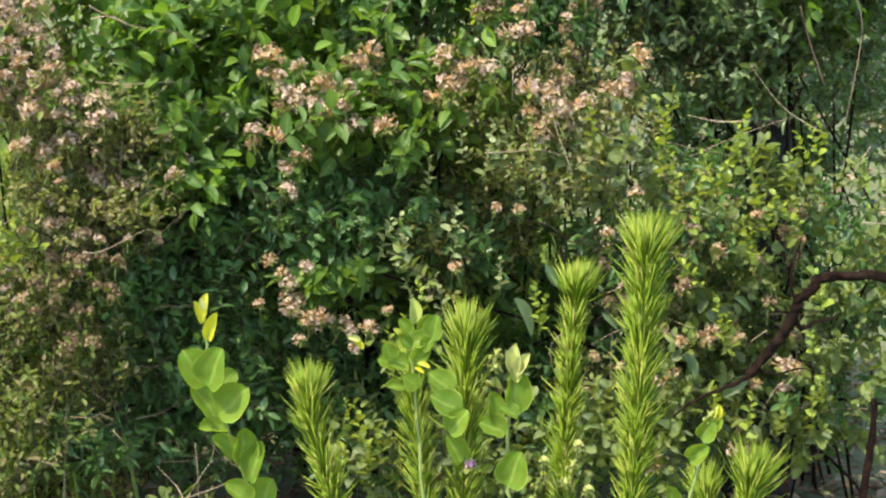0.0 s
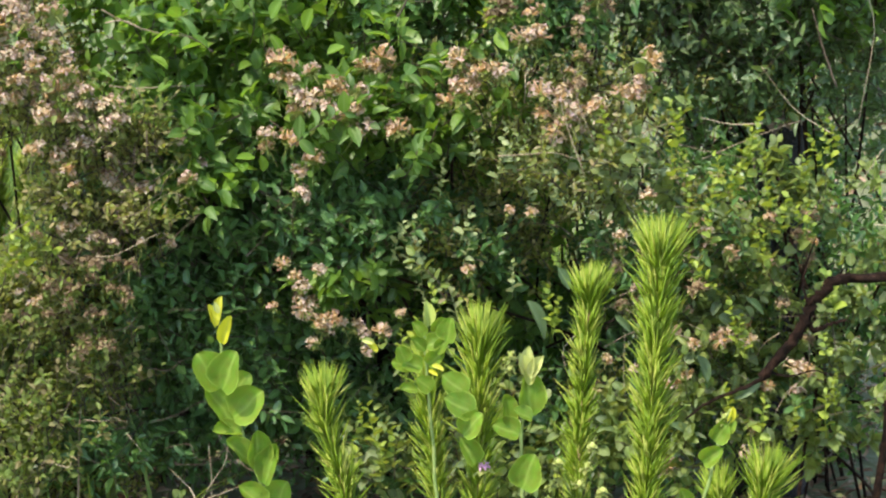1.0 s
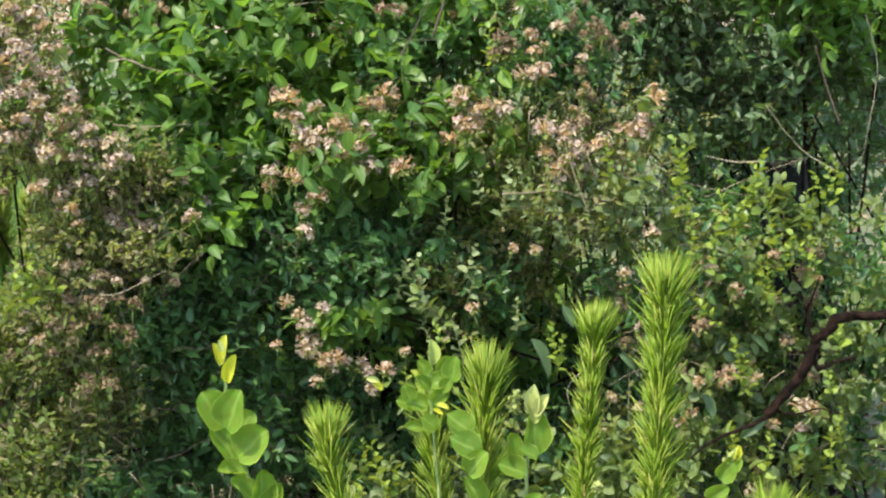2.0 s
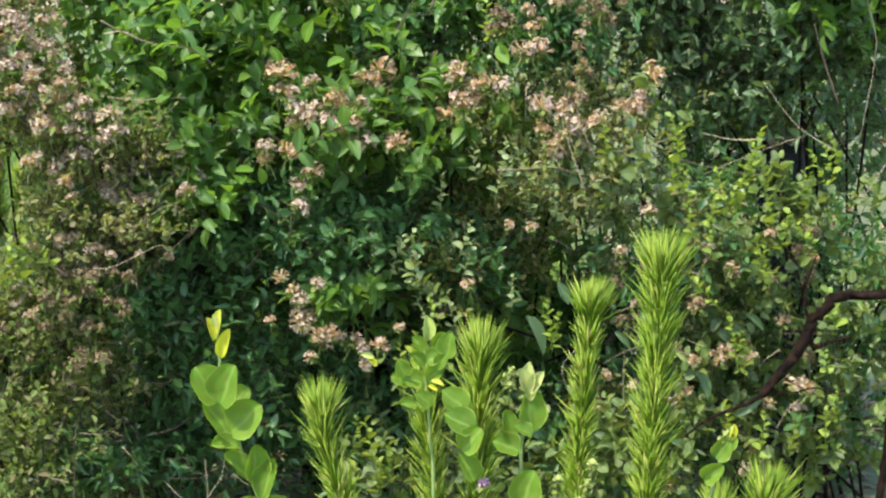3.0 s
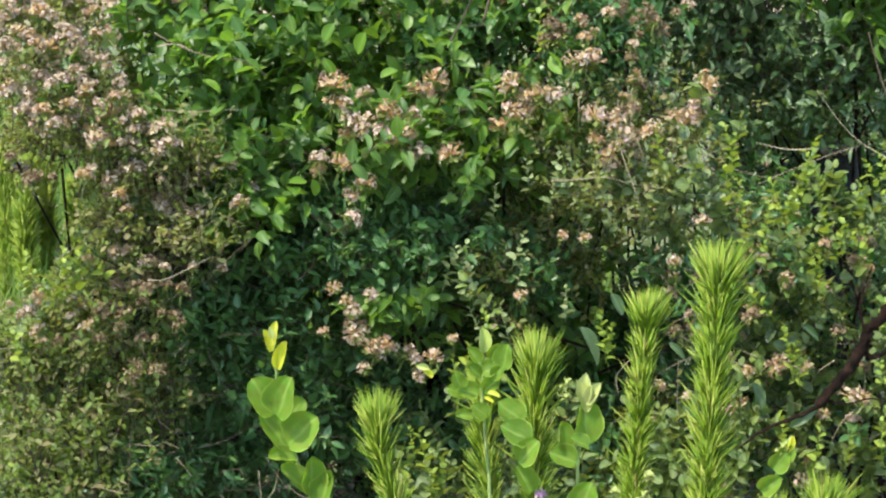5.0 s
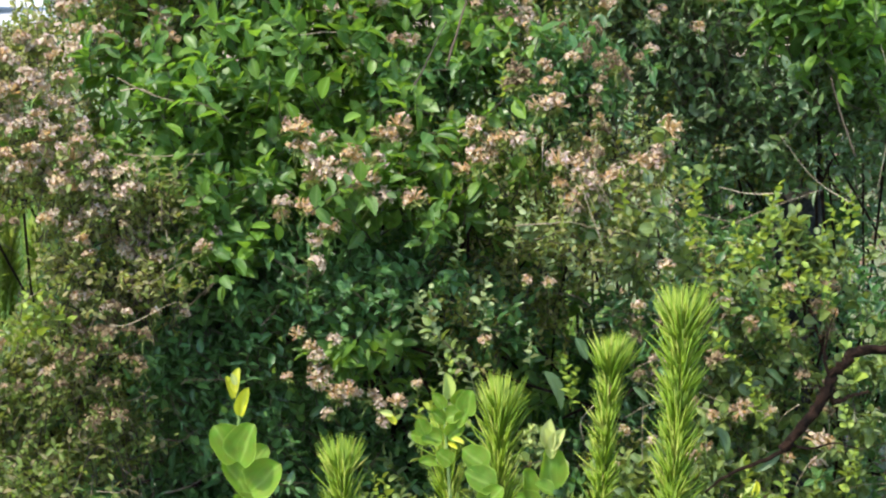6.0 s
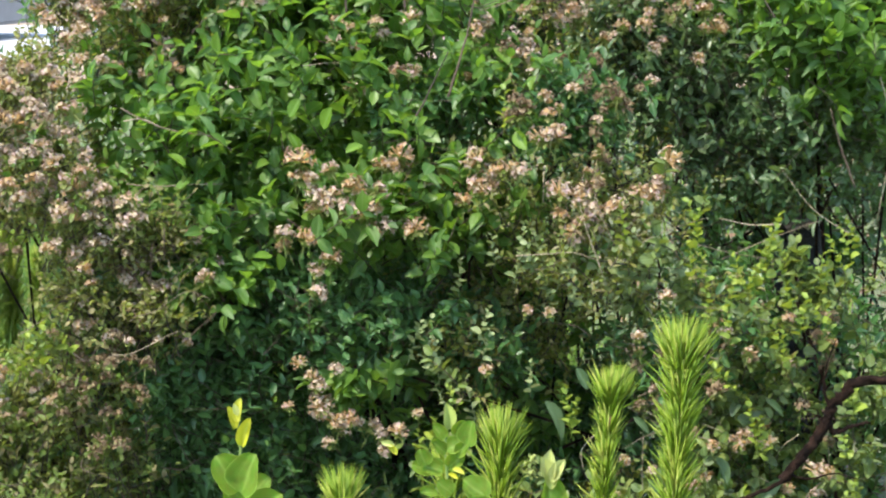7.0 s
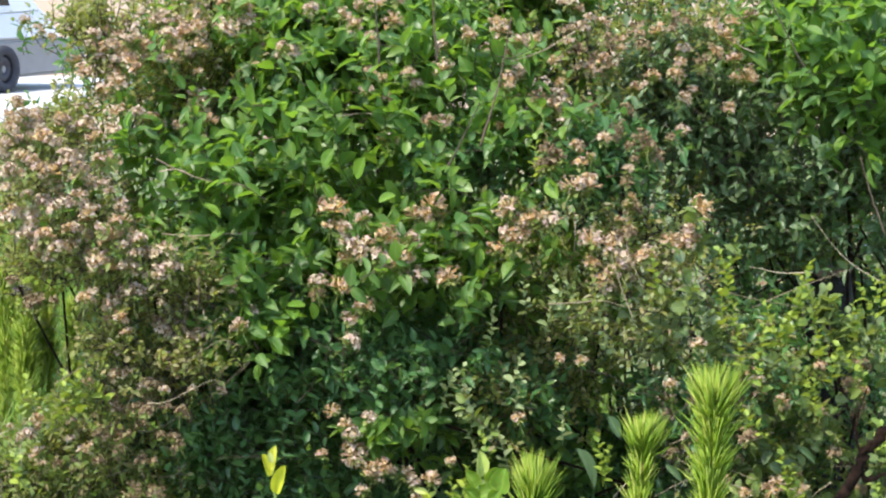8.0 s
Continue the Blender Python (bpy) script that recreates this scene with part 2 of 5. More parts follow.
def leaf_shape(width, rows=4, fold=0.25, droop=0.25, fat=0.45, tip=1.0, cols=1, twist=0.0, oval=False):
    """A leaf of length 1 along y, its middle line on x = 0: verts, faces, distance from the middle line."""
    v, a = [(0, 0, 0)], [0]
    side = range(-cols, cols + 1)
    ts = [(1 - math.cos(math.pi * (i + 1) / (rows + 1))) / 2 if oval else (i + 1) / (rows + 1) for i in range(rows)]
    for t in ts:
        shape = math.sqrt(1 - (2 * t - 1) ** 2) * (1.08 - 0.16 * t) if oval else (math.sin(math.pi * t ** (math.log(0.5) / math.log(fat)))) ** (0.75 * tip)
        half = width / 2 * shape
        for s in side:
            x = s / cols
            v.append((x * half, t, fold * x * x * half * 1.2 - droop * t * t + twist * x * half * t))
            a.append(abs(x))
    v.append((0, 1, -droop))
    a.append(0)
    w = len(side)
    f = [(0, 1 + j + 1, 1 + j) for j in range(w - 1)]
    for i in range(rows - 1):
        for j in range(w - 1):
            q = 1 + i * w + j
            f.append((q, q + 1, q + 1 + w, q + w))
    last = 1 + (rows - 1) * w
    f += [(last + j, last + j + 1, len(v) - 1) for j in range(w - 1)]
    return np.array(v, dtype=float), f, np.array(a, dtype=float)


def leaf_set(width, fat, tip=1.0, oval=False):
    return [leaf_shape(width * k, 3, fo, d, fat, tip, 1, tw, oval) for k, fo, d, tw in ((1, 0.3, 0.18, 0), (0.9, 0.55, 0.34, 0.3), (0.52, 0.9, 0.45, 0.5), (0.95, 0.4, -0.12, 0.15))]


SHAPES = {
    "broad": leaf_set(0.58, 0.48, 0.9),
    "small": leaf_set(0.52, 0.5),
    "olive": leaf_set(0.56, 0.5),
    "dark": leaf_set(0.48, 0.48),
    "grey": leaf_set(0.50, 0.46),
    "round": leaf_set(0.80, 0.5, 0.8, True),
}
SIZES = {"broad": (0.026, 0.057), "small": (0.010, 0.023), "olive": (0.012, 0.026), "dark": (0.018, 0.042), "grey": (0.016, 0.040), "round": (0.018, 0.036)}
MATS = {"broad": LEAF_BROAD, "small": LEAF_SMALL, "olive": LEAF_OLIVE, "dark": LEAF_SHADE, "grey": LEAF_GREY, "round": LEAF_ROUND}


def basis(direction, normal):
    y = unit(direction)
    x = unit(np.cross(y, normal))
    z = np.cross(x, y)
    return np.stack([x, y, z], axis=-1)


def grow(kind, heart, patches, upright=0.5):
    """Leafy twigs that fill the patches (centre, radii, number): the leaves (place, turn, size, shape) and the stems."""
    leaves, stems = [], Pile()
    for cx, cy, cz, rx, ry, rz, count in patches:
        for _ in range(int(count)):
            q = unit(rng.normal(size=3)) * rng.random() ** 0.45 * rng.lognormal(0, 0.22)
            p = np.array((cx, cy, cz)) + q * np.array((rx, ry, rz))
            if p[2] < 0.05 or noise.noise((p[0] * 7, p[1] * 7, p[2] * 7)) < rng.normal() * 0.25 - 0.12:
                continue
            out = unit(p - np.array(heart))
            d = unit(0.55 * out + upright * np.array((0, 0, 1)) + 0.55 * rng.normal(size=3))
            length = rng.uniform(0.06, 0.16) * (0.75 if kind in ("small", "round") else 1)
            bend = rng.normal(size=3) * 0.18 * length
            ts = np.linspace(0, 1, 4)[:, None]
            line = p + d * (ts - 0.5) * length + bend * ts * (1 - ts) * 2 - np.array((0, 0, 0.12 * length)) * ts ** 2
            v, f = tube(line, 0.0016, 0.0006, 3)
            stems.add(v, f)
            lo, hi = SIZES[kind]
            pairs = rng.integers(4, 8)
            side = unit(np.cross(d, rng.normal(size=3)))
            for k in range(pairs):
                t = (k + 0.8) / pairs
                at = p + d * (t - 0.5) * length + bend * t * (1 - t) * 2 - np.array((0, 0, 0.12 * length)) * t * t
                for s in (1, -1):
                    if rng.random() < 0.12:
                        continue
                    turn = side if k % 2 else np.cross(d, side)
                    ld = unit(s * turn + 0.55 * d + 0.35 * rng.normal(size=3))
                    nor = unit(0.8 * np.array((0, 0, 1)) + 0.35 * out + 0.65 * rng.normal(size=3) + 0.2 * SUN_NP)
                    leaves.append((at, basis(ld, nor), rng.uniform(lo, hi) * (1 - 0.25 * abs(t - 0.5)), int(rng.integers(4))))
            leaves.append((p + d * 0.5 * length, basis(d, unit(out + np.array((0, 0, 0.5)))), rng.uniform(lo, hi) * 0.8, int(rng.integers(4))))
    return leaves, stems


SUN_NP = np.array(SUN_AT)
PIECE_MESH = {}


def leaf_piece(kind, i):
    if (kind, i) not in PIECE_MESH:
        v, f, a = SHAPES[kind][i]
        PIECE_MESH[kind, i] = mesh_from("leaf", v, f, MATS[kind], a)
    return PIECE_MESH[kind, i]


def plant_foliage(owner, kind, heart, patches, upright=0.5, singles=280):
    leaves, stems = grow(kind, heart, patches, upright)
    origin = np.array(owner.location)
    leaves.sort(key=lambda e: e[0][1])
    for at, turn, size, i in leaves[:singles]:
        ob = child("leaf", leaf_piece(kind, i), owner)
        m = Matrix((turn * size).tolist()).to_4x4()
        m.translation = Vector((at - origin).tolist())
        ob.matrix_basis = m
    rest = leaves[singles:]
    pile = Pile()
    for i in range(4):
        group = [e for e in rest if e[3] == i]
        if not group:
            continue
        v, f, a = SHAPES[kind][i]
        turn = np.stack([e[1] * e[2] for e in group])
        at = np.stack([e[0] for e in group])
        allv = np.einsum("nij,vj->nvi", turn, v) + at[:, None]
        n0, m = pile.n, len(v)
        pile.v.append(allv.reshape(-1, 3))
        pile.a.append(np.tile(a, len(group)))
        pile.f.extend([tuple(n0 + g * m + q for q in face) for g in range(len(group)) for face in f])
        pile.n += m * len(group)
    child("foliage", pile.mesh("foliage", MATS[kind], origin), owner, kind="stuff")
    child("twigwork", stems.mesh("twigwork", TWIG, origin), owner, kind="stuff")


def limb(owner, name, points, r0, r1, mat=BARK, sides=7, label="", knobs=0.05):
    line = smooth_line(points, 6)
    line[1:-1] += rng.normal(size=line[1:-1].shape) * r0 * 0.18
    v, f = tube(line, r0, r1, sides, knobs)
    return child(name, mesh_from(name, v - np.array(owner.location), f, mat), owner, label)


def stems_to(owner, patches, r=0.012, each=2, loose=0.06):
    """Stems from the foot of a shrub into its leafy parts."""
    foot = np.array(owner.location)
    for cx, cy, cz, rx, ry, rz, _ in patches:
        for _ in range(each):
            end = np.array((cx, cy, cz)) + rng.normal(size=3) * np.array((rx, ry, rz)) * 0.35
            start = foot + np.array((rng.normal() * loose, rng.normal() * loose * 0.8, 0))
            mid = (start + end) / 2 + np.array((rng.normal() * 0.05, 0.08, 0.1))
            limb(owner, "branch", [start, start * 0.6 + mid * 0.4 + np.array((0, 0, 0.06)), mid, end], r * rng.uniform(0.6, 1.1), 0.003)


# ---- blossom ----
def cluster_mesh(name, mat, florets, spread, seed):
    """A domed head of small trumpet flowers that rise from green bracts."""
    r = np.random.default_rng(seed)
    petals, greens = Pile(), Pile()
    petal = leaf_shape(0.76, 1, 0.7, 0.6, 0.6)
    along = 0.35 + 0.65 * petal[0][:, 1]
    bract = leaf_shape(0.5, 2, 0.3, 0.2, 0.45)
    for k in range(florets):
        a, open_ = k * 2.39996 + r.normal() * 0.3, math.radians(8 + 88 * math.sqrt((k + 0.5) / florets)) + r.normal() * 0.15
        d = unit(np.array((math.cos(a) * math.sin(open_), math.sin(a) * math.sin(open_), math.cos(open_) + 0.12)))
        c = d * spread * r.uniform(0.75, 1.25)
        v, f = tube(np.stack([c * 0.2, c]), 0.0009, 0.0021, 4)
        petals.add(v, f[:-2], np.concatenate([np.zeros(4), np.full(4, 0.4)]))
        x = unit(np.cross(d, r.normal(size=3)))
        y = np.cross(d, x)
        k0, wide, big = r.uniform(0, 6), r.uniform(0.5, 2.4), r.uniform(0.0050, 0.0088)
        for q in range(5):
            b = k0 + q * 2 * math.pi / 5
            out = unit(math.cos(b) * x + math.sin(b) * y + wide * d + 0.35 * r.normal(size=3))
            petals.add(petal[0] @ (basis(out, d) * big * r.uniform(0.6, 1.2)).T + c, petal[1], along)
    for k in range(12):
        a = k * 2.4
        out = unit(np.array((math.cos(a), math.sin(a), r.uniform(-0.5, 0.5))))
        greens.add(bract[0] @ (basis(out, (0, 0, 1)) * r.uniform(0.012, 0.022)).T + np.array((0, 0, -0.006)), bract[1])
    v, f = tube(np.array(((0, 0, 0.004), (0.001, 0, -0.02), (0, 0.002, -0.045))), 0.0016, 0.0009, 4)
    greens.add(v, f)
    both = Pile()
    both.add(np.concatenate(petals.v), petals.f, np.concatenate(petals.a))
    both.add(np.concatenate(greens.v), greens.f, np.concatenate(greens.a))
    me = both.mesh(name, mat)
    me.materials.append(CALYX)
    index = np.zeros(len(me.polygons), dtype=np.int32)
    index[len(petals.f):] = 1
    me.polygons.foreach_set("material_index", index)
    return me


CLUSTERS = [cluster_mesh("blossom", PETAL, 17 + k % 6, 0.012 + 0.0035 * (k % 3), 40 + k) for k in range(10)]
WITHERED = [cluster_mesh("blossom", PETAL_BROWN, 14 + k % 4, 0.012 + 0.0035 * (k % 3), 60 + k) for k in range(6)]


def blossom(owner, places, jitter=0.02, per=3, faded=CLUSTERS, size=1.0):
    origin = Vector(owner.location)
    for x, y, z in places:
        for _ in range(per):
            ob = child("blossom", faded[int(rng.integers(len(faded)))], owner)
            s = float(rng.uniform(0.70, 1.12) * size)
            off = rng.normal(size=3) * jitter
            ob.matrix_basis = Matrix.LocRotScale(Vector((x, y, z)) + Vector(off.tolist()) - origin,
                                                 Euler((rng.normal() * 0.4, rng.normal() * 0.4, rng.uniform(0, 6.3))), (s, s, s))


def scatter_places(patches):
    """Places on the near side of round patches: centre, radii, number."""
    out = []
    for cx, cy, cz, rx, ry, rz, n in patches:
        for _ in range(int(n)):
            a, q = rng.uniform(0, 2 * math.pi), math.sqrt(rng.random())
            out.append((cx + rx * q * math.cos(a), cy - ry * rng.random(), cz + rz * q * math.sin(a)))
    return out


# ---- ground ----
def ground_mesh():
    xs = np.concatenate([-np.geomspace(900, 6, 14), np.linspace(-5, 5, 60), np.geomspace(6, 900, 14)])
    ys = np.concatenate([-np.geomspace(900, 3, 12), np.linspace(-2, 12, 80), np.geomspace(13, 1500, 18)])
    v = [(x, y, 0.03 * noise.noise((x * 0.9, y * 0.9, 0)) if abs(x) < 6 and -3 < y < 13 else 0.0) for y in ys for x in xs]
    w = len(xs)
    f = [(j * w + i, j * w + i + 1, (j + 1) * w + i + 1, (j + 1) * w + i) for j in range(len(ys) - 1) for i in range(w - 1)]
    return mesh_from("ground", v, f, SOIL)


tagged(new("ground", ground_mesh()), "dark soil with leaf litter, turning to dry sandy grass", "ground", kind="structure")

# ---- broad-leaved shrub in the middle ----
broad = thing("broad_leaf_shrub", (0.0, 4.75, 0.0), "large bushy shrub with fresh green oval leaves and faded pink flowers", "shrub")
BROAD_PATCHES = [
    (-0.424, 4.350, 1.199, 0.357, 0.350, 0.246, 420),
    (-0.017, 4.350, 1.223, 0.344, 0.350, 0.295, 420),
    (-0.250, 4.600, 1.450, 0.429, 0.350, 0.169, 380),
    (-0.206, 4.150, 0.977, 0.446, 0.250, 0.106, 300),
    (0.072, 4.500, 0.733, 0.254, 0.200, 0.165, 220),
    (-0.059, 4.150, 0.626, 0.106, 0.100, 0.065, 26),
    (0.215, 4.500, 0.495, 0.216, 0.200, 0.204, 160),
    (-0.307, 4.700, 1.566, 0.306, 0.300, 0.106, 150),
    (-0.069, 4.600, 1.463, 0.286, 0.350, 0.156, 200),
    (-0.256, 4.750, 1.698, 0.430, 0.300, 0.121, 220),
    (0.182, 4.750, 1.565, 0.228, 0.200, 0.107, 170),
    (-0.419, 4.020, 0.885, 0.102, 0.060, 0.051, 60),
    (0.112, 4.080, 0.993, 0.150, 0.080, 0.069, 90),
]
BROAD_PATCHES += [
    (-0.531, 4.120, 1.081, 0.140, 0.080, 0.070, 90),
    (-0.109, 4.020, 0.661, 0.080, 0.060, 0.051, 22),
]
plant_foliage(broad, "broad", (0.0, 4.9, 0.7), BROAD_PATCHES)
stems_to(broad, BROAD_PATCHES)
blossom(broad, [
(-0.229, 3.930, 1.110), (-0.176, 3.930, 1.102), (-0.207, 3.930, 1.053), (-0.170, 3.930, 1.027), (-0.125, 3.930, 1.068), (-0.074, 3.930, 1.053), (-0.080, 3.930, 1.019), (-0.103, 3.930, 1.004), (-0.058, 3.930, 0.993), (-0.080, 3.930, 0.970), (0.003, 3.930, 0.988), (-0.132, 3.930, 1.027), (-0.204, 3.930, 1.019), (-0.162, 3.930, 1.048), (-0.195, 3.930, 1.084), (-0.220, 3.930, 1.082), (-0.145, 3.930, 1.008), (-0.184, 3.930, 1.042)
], jitter=0.006, per=1, size=1.25)
blossom(broad, [
(-0.038, 3.950, 1.115), (-0.019, 3.950, 1.109), (-0.254, 3.950, 0.975), (-0.217, 3.950, 0.956), (-0.251, 3.950, 0.952), (-0.055, 3.950, 1.107), (-0.164, 3.950, 0.919), (-0.175, 3.950, 0.896), (-0.196, 3.950, 0.856)
], jitter=0.01, per=1, size=1.1)
blossom(broad, [
(0.107, 3.950, 1.125), (0.158, 3.950, 1.101), (0.181, 3.950, 1.084), (0.203, 3.950, 1.095), (0.136, 3.950, 1.078), (0.125, 3.950, 1.050), (0.097, 3.950, 1.044), (0.170, 3.950, 1.061), (0.113, 3.950, 1.067), (0.264, 3.950, 1.168), (0.286, 3.950, 1.146), (0.253, 3.950, 1.157), (0.291, 3.950, 1.174)
], jitter=0.008, per=1, size=1.15)
blossom(broad, [
(-0.507, 3.950, 0.937), (-0.444, 3.950, 0.959), (-0.538, 3.950, 0.851), (-0.503, 3.950, 0.856), (-0.412, 3.950, 0.896), (-0.560, 3.950, 0.841)
], jitter=0.012, per=2)
blossom(broad, [
(-0.156, 4.150, 1.367), (-0.133, 4.150, 1.326), (-0.086, 4.150, 1.390), (-0.016, 4.150, 1.378), (-0.039, 4.150, 1.279), (0.195, 4.150, 1.337), (0.125, 4.150, 1.366), (-0.120, 4.150, 1.506), (-0.225, 4.150, 1.495), (0.101, 4.150, 1.506), (0.125, 4.150, 1.425), (0.218, 4.150, 1.436), (-0.179, 4.150, 1.460), (-0.289, 4.150, 1.507), (-0.576, 4.150, 1.438), (0.031, 4.150, 1.460), (-0.320, 4.150, 1.402), (-0.110, 4.150, 1.238)
], per=2)
blossom(broad, [
(-0.233, 3.950, 0.702), (-0.218, 3.950, 0.686), (-0.207, 3.950, 0.665), (-0.195, 3.950, 0.644), (-0.165, 3.950, 0.697), (-0.188, 3.950, 0.615), (-0.165, 3.950, 0.582), (-0.148, 3.950, 0.568), (-0.154, 3.950, 0.599), (-0.119, 3.950, 0.582), (-0.097, 3.950, 0.576), (-0.074, 3.950, 0.556), (-0.054, 3.950, 0.566), (-0.067, 3.950, 0.523), (-0.177, 3.950, 0.559), (-0.197, 3.950, 0.624), (-0.263, 3.950, 0.624), (-0.140, 3.950, 0.585)
], jitter=0.006, per=1, size=0.95)


def twig(owner, points, r=0.0015, mat=STRAW):
    return limb(owner, "bare_twig", points, r, r * 0.4, mat, 5, knobs=0.08)


for line in ([(-0.578, 3.930, 1.223), (-0.537, 3.930, 1.201), (-0.493, 3.930, 1.183), (-0.438, 3.930, 1.172), (-0.386, 3.930, 1.167)], [(-0.573, 3.930, 1.197), (-0.537, 3.930, 1.201), (-0.504, 3.930, 1.188)], [(0.196, 3.900, 0.933), (0.252, 3.900, 0.936), (0.308, 3.900, 0.939), (0.353, 3.900, 0.925)], [(-0.577, 3.980, 1.067), (-0.515, 3.980, 1.062), (-0.447, 3.980, 1.066), (-0.384, 3.980, 1.067)], [(-0.337, 4.050, 0.732), (-0.285, 4.050, 0.744), (-0.220, 4.050, 0.753)],
             [(0.255, 4.000, 1.468), (0.188, 4.000, 1.429), (0.126, 4.000, 1.409)], [(-0.736, 4.000, 0.964), (-0.668, 4.000, 0.950), (-0.611, 4.000, 0.955)]):
    twig(broad, line)
for line in ([(0.064, 4.000, 1.237), (0.092, 4.000, 1.328), (0.109, 4.000, 1.395), (0.126, 4.000, 1.496)], [(-0.140, 4.100, 1.392), (-0.144, 4.100, 1.473), (-0.151, 4.100, 1.553)], [(-0.021, 4.100, 1.403), (-0.027, 4.100, 1.472), (-0.031, 4.100, 1.552)], [(-0.004, 4.000, 1.192), (0.024, 4.000, 1.243), (0.064, 4.000, 1.328)]):
    twig(broad, line, 0.0028, TWIG)

# ---- inner foliage, coloured dark for the shade beneath the overhang ----
inner = thing("shaded_shrub", (-0.2, 4.9, 0.0), "low shrub with leaves coloured dark bluish green for deep shade", "shrub")
INNER_PATCHES = [
    (-0.250, 5.050, 1.660, 0.550, 0.150, 0.130, 300),
    # This patch of shade-coloured leaves darkens the upper right.
    (0.309, 4.120, 1.186, 0.151, 0.080, 0.082, 130),
    (0.019, 4.200, 1.179, 0.154, 0.080, 0.071, 90),
    (-0.613, 4.050, 0.288, 0.137, 0.080, 0.069, 130),
    (-0.504, 4.100, 0.594, 0.104, 0.080, 0.070, 110),
    (-0.302, 4.300, 0.682, 0.401, 0.200, 0.170, 520),
    (-0.460, 4.600, 0.295, 0.377, 0.200, 0.208, 520),
    (0.007, 4.400, 0.283, 0.373, 0.200, 0.187, 340),
    (-0.613, 4.300, 0.619, 0.195, 0.200, 0.182, 240),
    (0.137, 4.500, 0.548, 0.191, 0.150, 0.153, 200),
    (-0.114, 4.200, 0.763, 0.309, 0.100, 0.083, 160),
    (-0.348, 4.120, 0.838, 0.384, 0.100, 0.070, 260),
    (-0.283, 4.200, 0.739, 0.428, 0.080, 0.107, 220),
    (-0.537, 4.900, -0.067, 0.416, 0.150, 0.152, 300),
]
INNER_PATCHES += [
    # Backing of shade-coloured leaves that darkens the gaps on the right.
    (0.913, 4.950, 0.817, 0.280, 0.100, 0.126, 300),
    (-0.393, 4.200, 0.603, 0.131, 0.120, 0.095, 60),
    (-0.211, 4.200, 0.689, 0.143, 0.100, 0.071, 40),
    (-0.345, 4.070, 0.716, 0.311, 0.060, 0.127, 80),
    (-0.086, 4.030, 0.795, 0.182, 0.060, 0.068, 40),
    (-0.411, 4.050, 0.886, 0.137, 0.080, 0.069, 50),
    (-0.545, 4.080, 0.726, 0.138, 0.080, 0.092, 50),
    (-0.140, 5.200, 0.787, 0.735, 0.250, 0.441, 600),
    (-0.278, 5.100, 1.311, 0.808, 0.200, 0.317, 700),
    (0.585, 5.100, 1.309, 0.577, 0.200, 0.288, 800),
    (0.636, 4.950, 1.399, 0.448, 0.150, 0.196, 420),
    (-0.526, 5.000, 1.372, 0.311, 0.150, 0.226, 300),
    (0.080, 5.000, 1.469, 0.368, 0.150, 0.156, 260),
    (0.439, 4.500, 0.458, 0.140, 0.120, 0.204, 260),
]
INNER_PATCHES += [
    (0.308, 4.500, 0.257, 0.153, 0.120, 0.153, 120),
    (0.691, 4.600, 0.389, 0.182, 0.120, 0.208, 220),
    (0.965, 4.700, 0.473, 0.186, 0.120, 0.213, 220),
    (-0.142, 4.500, 0.181, 0.204, 0.100, 0.076, 120),
    (-0.475, 4.700, -0.043, 0.199, 0.100, 0.080, 140),
    (-0.380, 4.150, 0.483, 0.153, 0.100, 0.129, 330),
    (-0.455, 4.250, 0.278, 0.156, 0.100, 0.096, 200),
    (-0.181, 4.300, 0.367, 0.109, 0.100, 0.109, 170),
    (0.115, 4.150, 0.693, 0.141, 0.100, 0.070, 170),
    (-0.169, 4.080, 0.744, 0.150, 0.080, 0.058, 150),
]
plant_foliage(inner, "dark", (-0.1, 5.2, 0.2), INNER_PATCHES, 0.35)
stems_to(inner, INNER_PATCHES, 0.0035, 1)
for line in ([(-0.457, 4.000, 0.182), (-0.398, 4.000, 0.199), (-0.336, 4.000, 0.223)], [(-0.401, 4.000, 0.313), (-0.397, 4.000, 0.246), (-0.397, 4.000, 0.159)], [(-0.439, 4.020, 0.152), (-0.405, 4.020, 0.214), (-0.372, 4.020, 0.264), (-0.362, 4.020, 0.307)],
             [(-0.570, 4.000, 0.339), (-0.542, 4.000, 0.302), (-0.526, 4.000, 0.265)], [(-0.348, 4.050, 0.266), (-0.318, 4.050, 0.241), (-0.283, 4.050, 0.235)]):
    twig(inner, line, 0.0012)

# ---- flowering shrub with small leaves ----
fine = thing("flowering_shrub", (-0.6, 4.75, 0.0), "small-leaved shrub covered in faded pink and tan flower clusters", "shrub", "flowering shrubs")
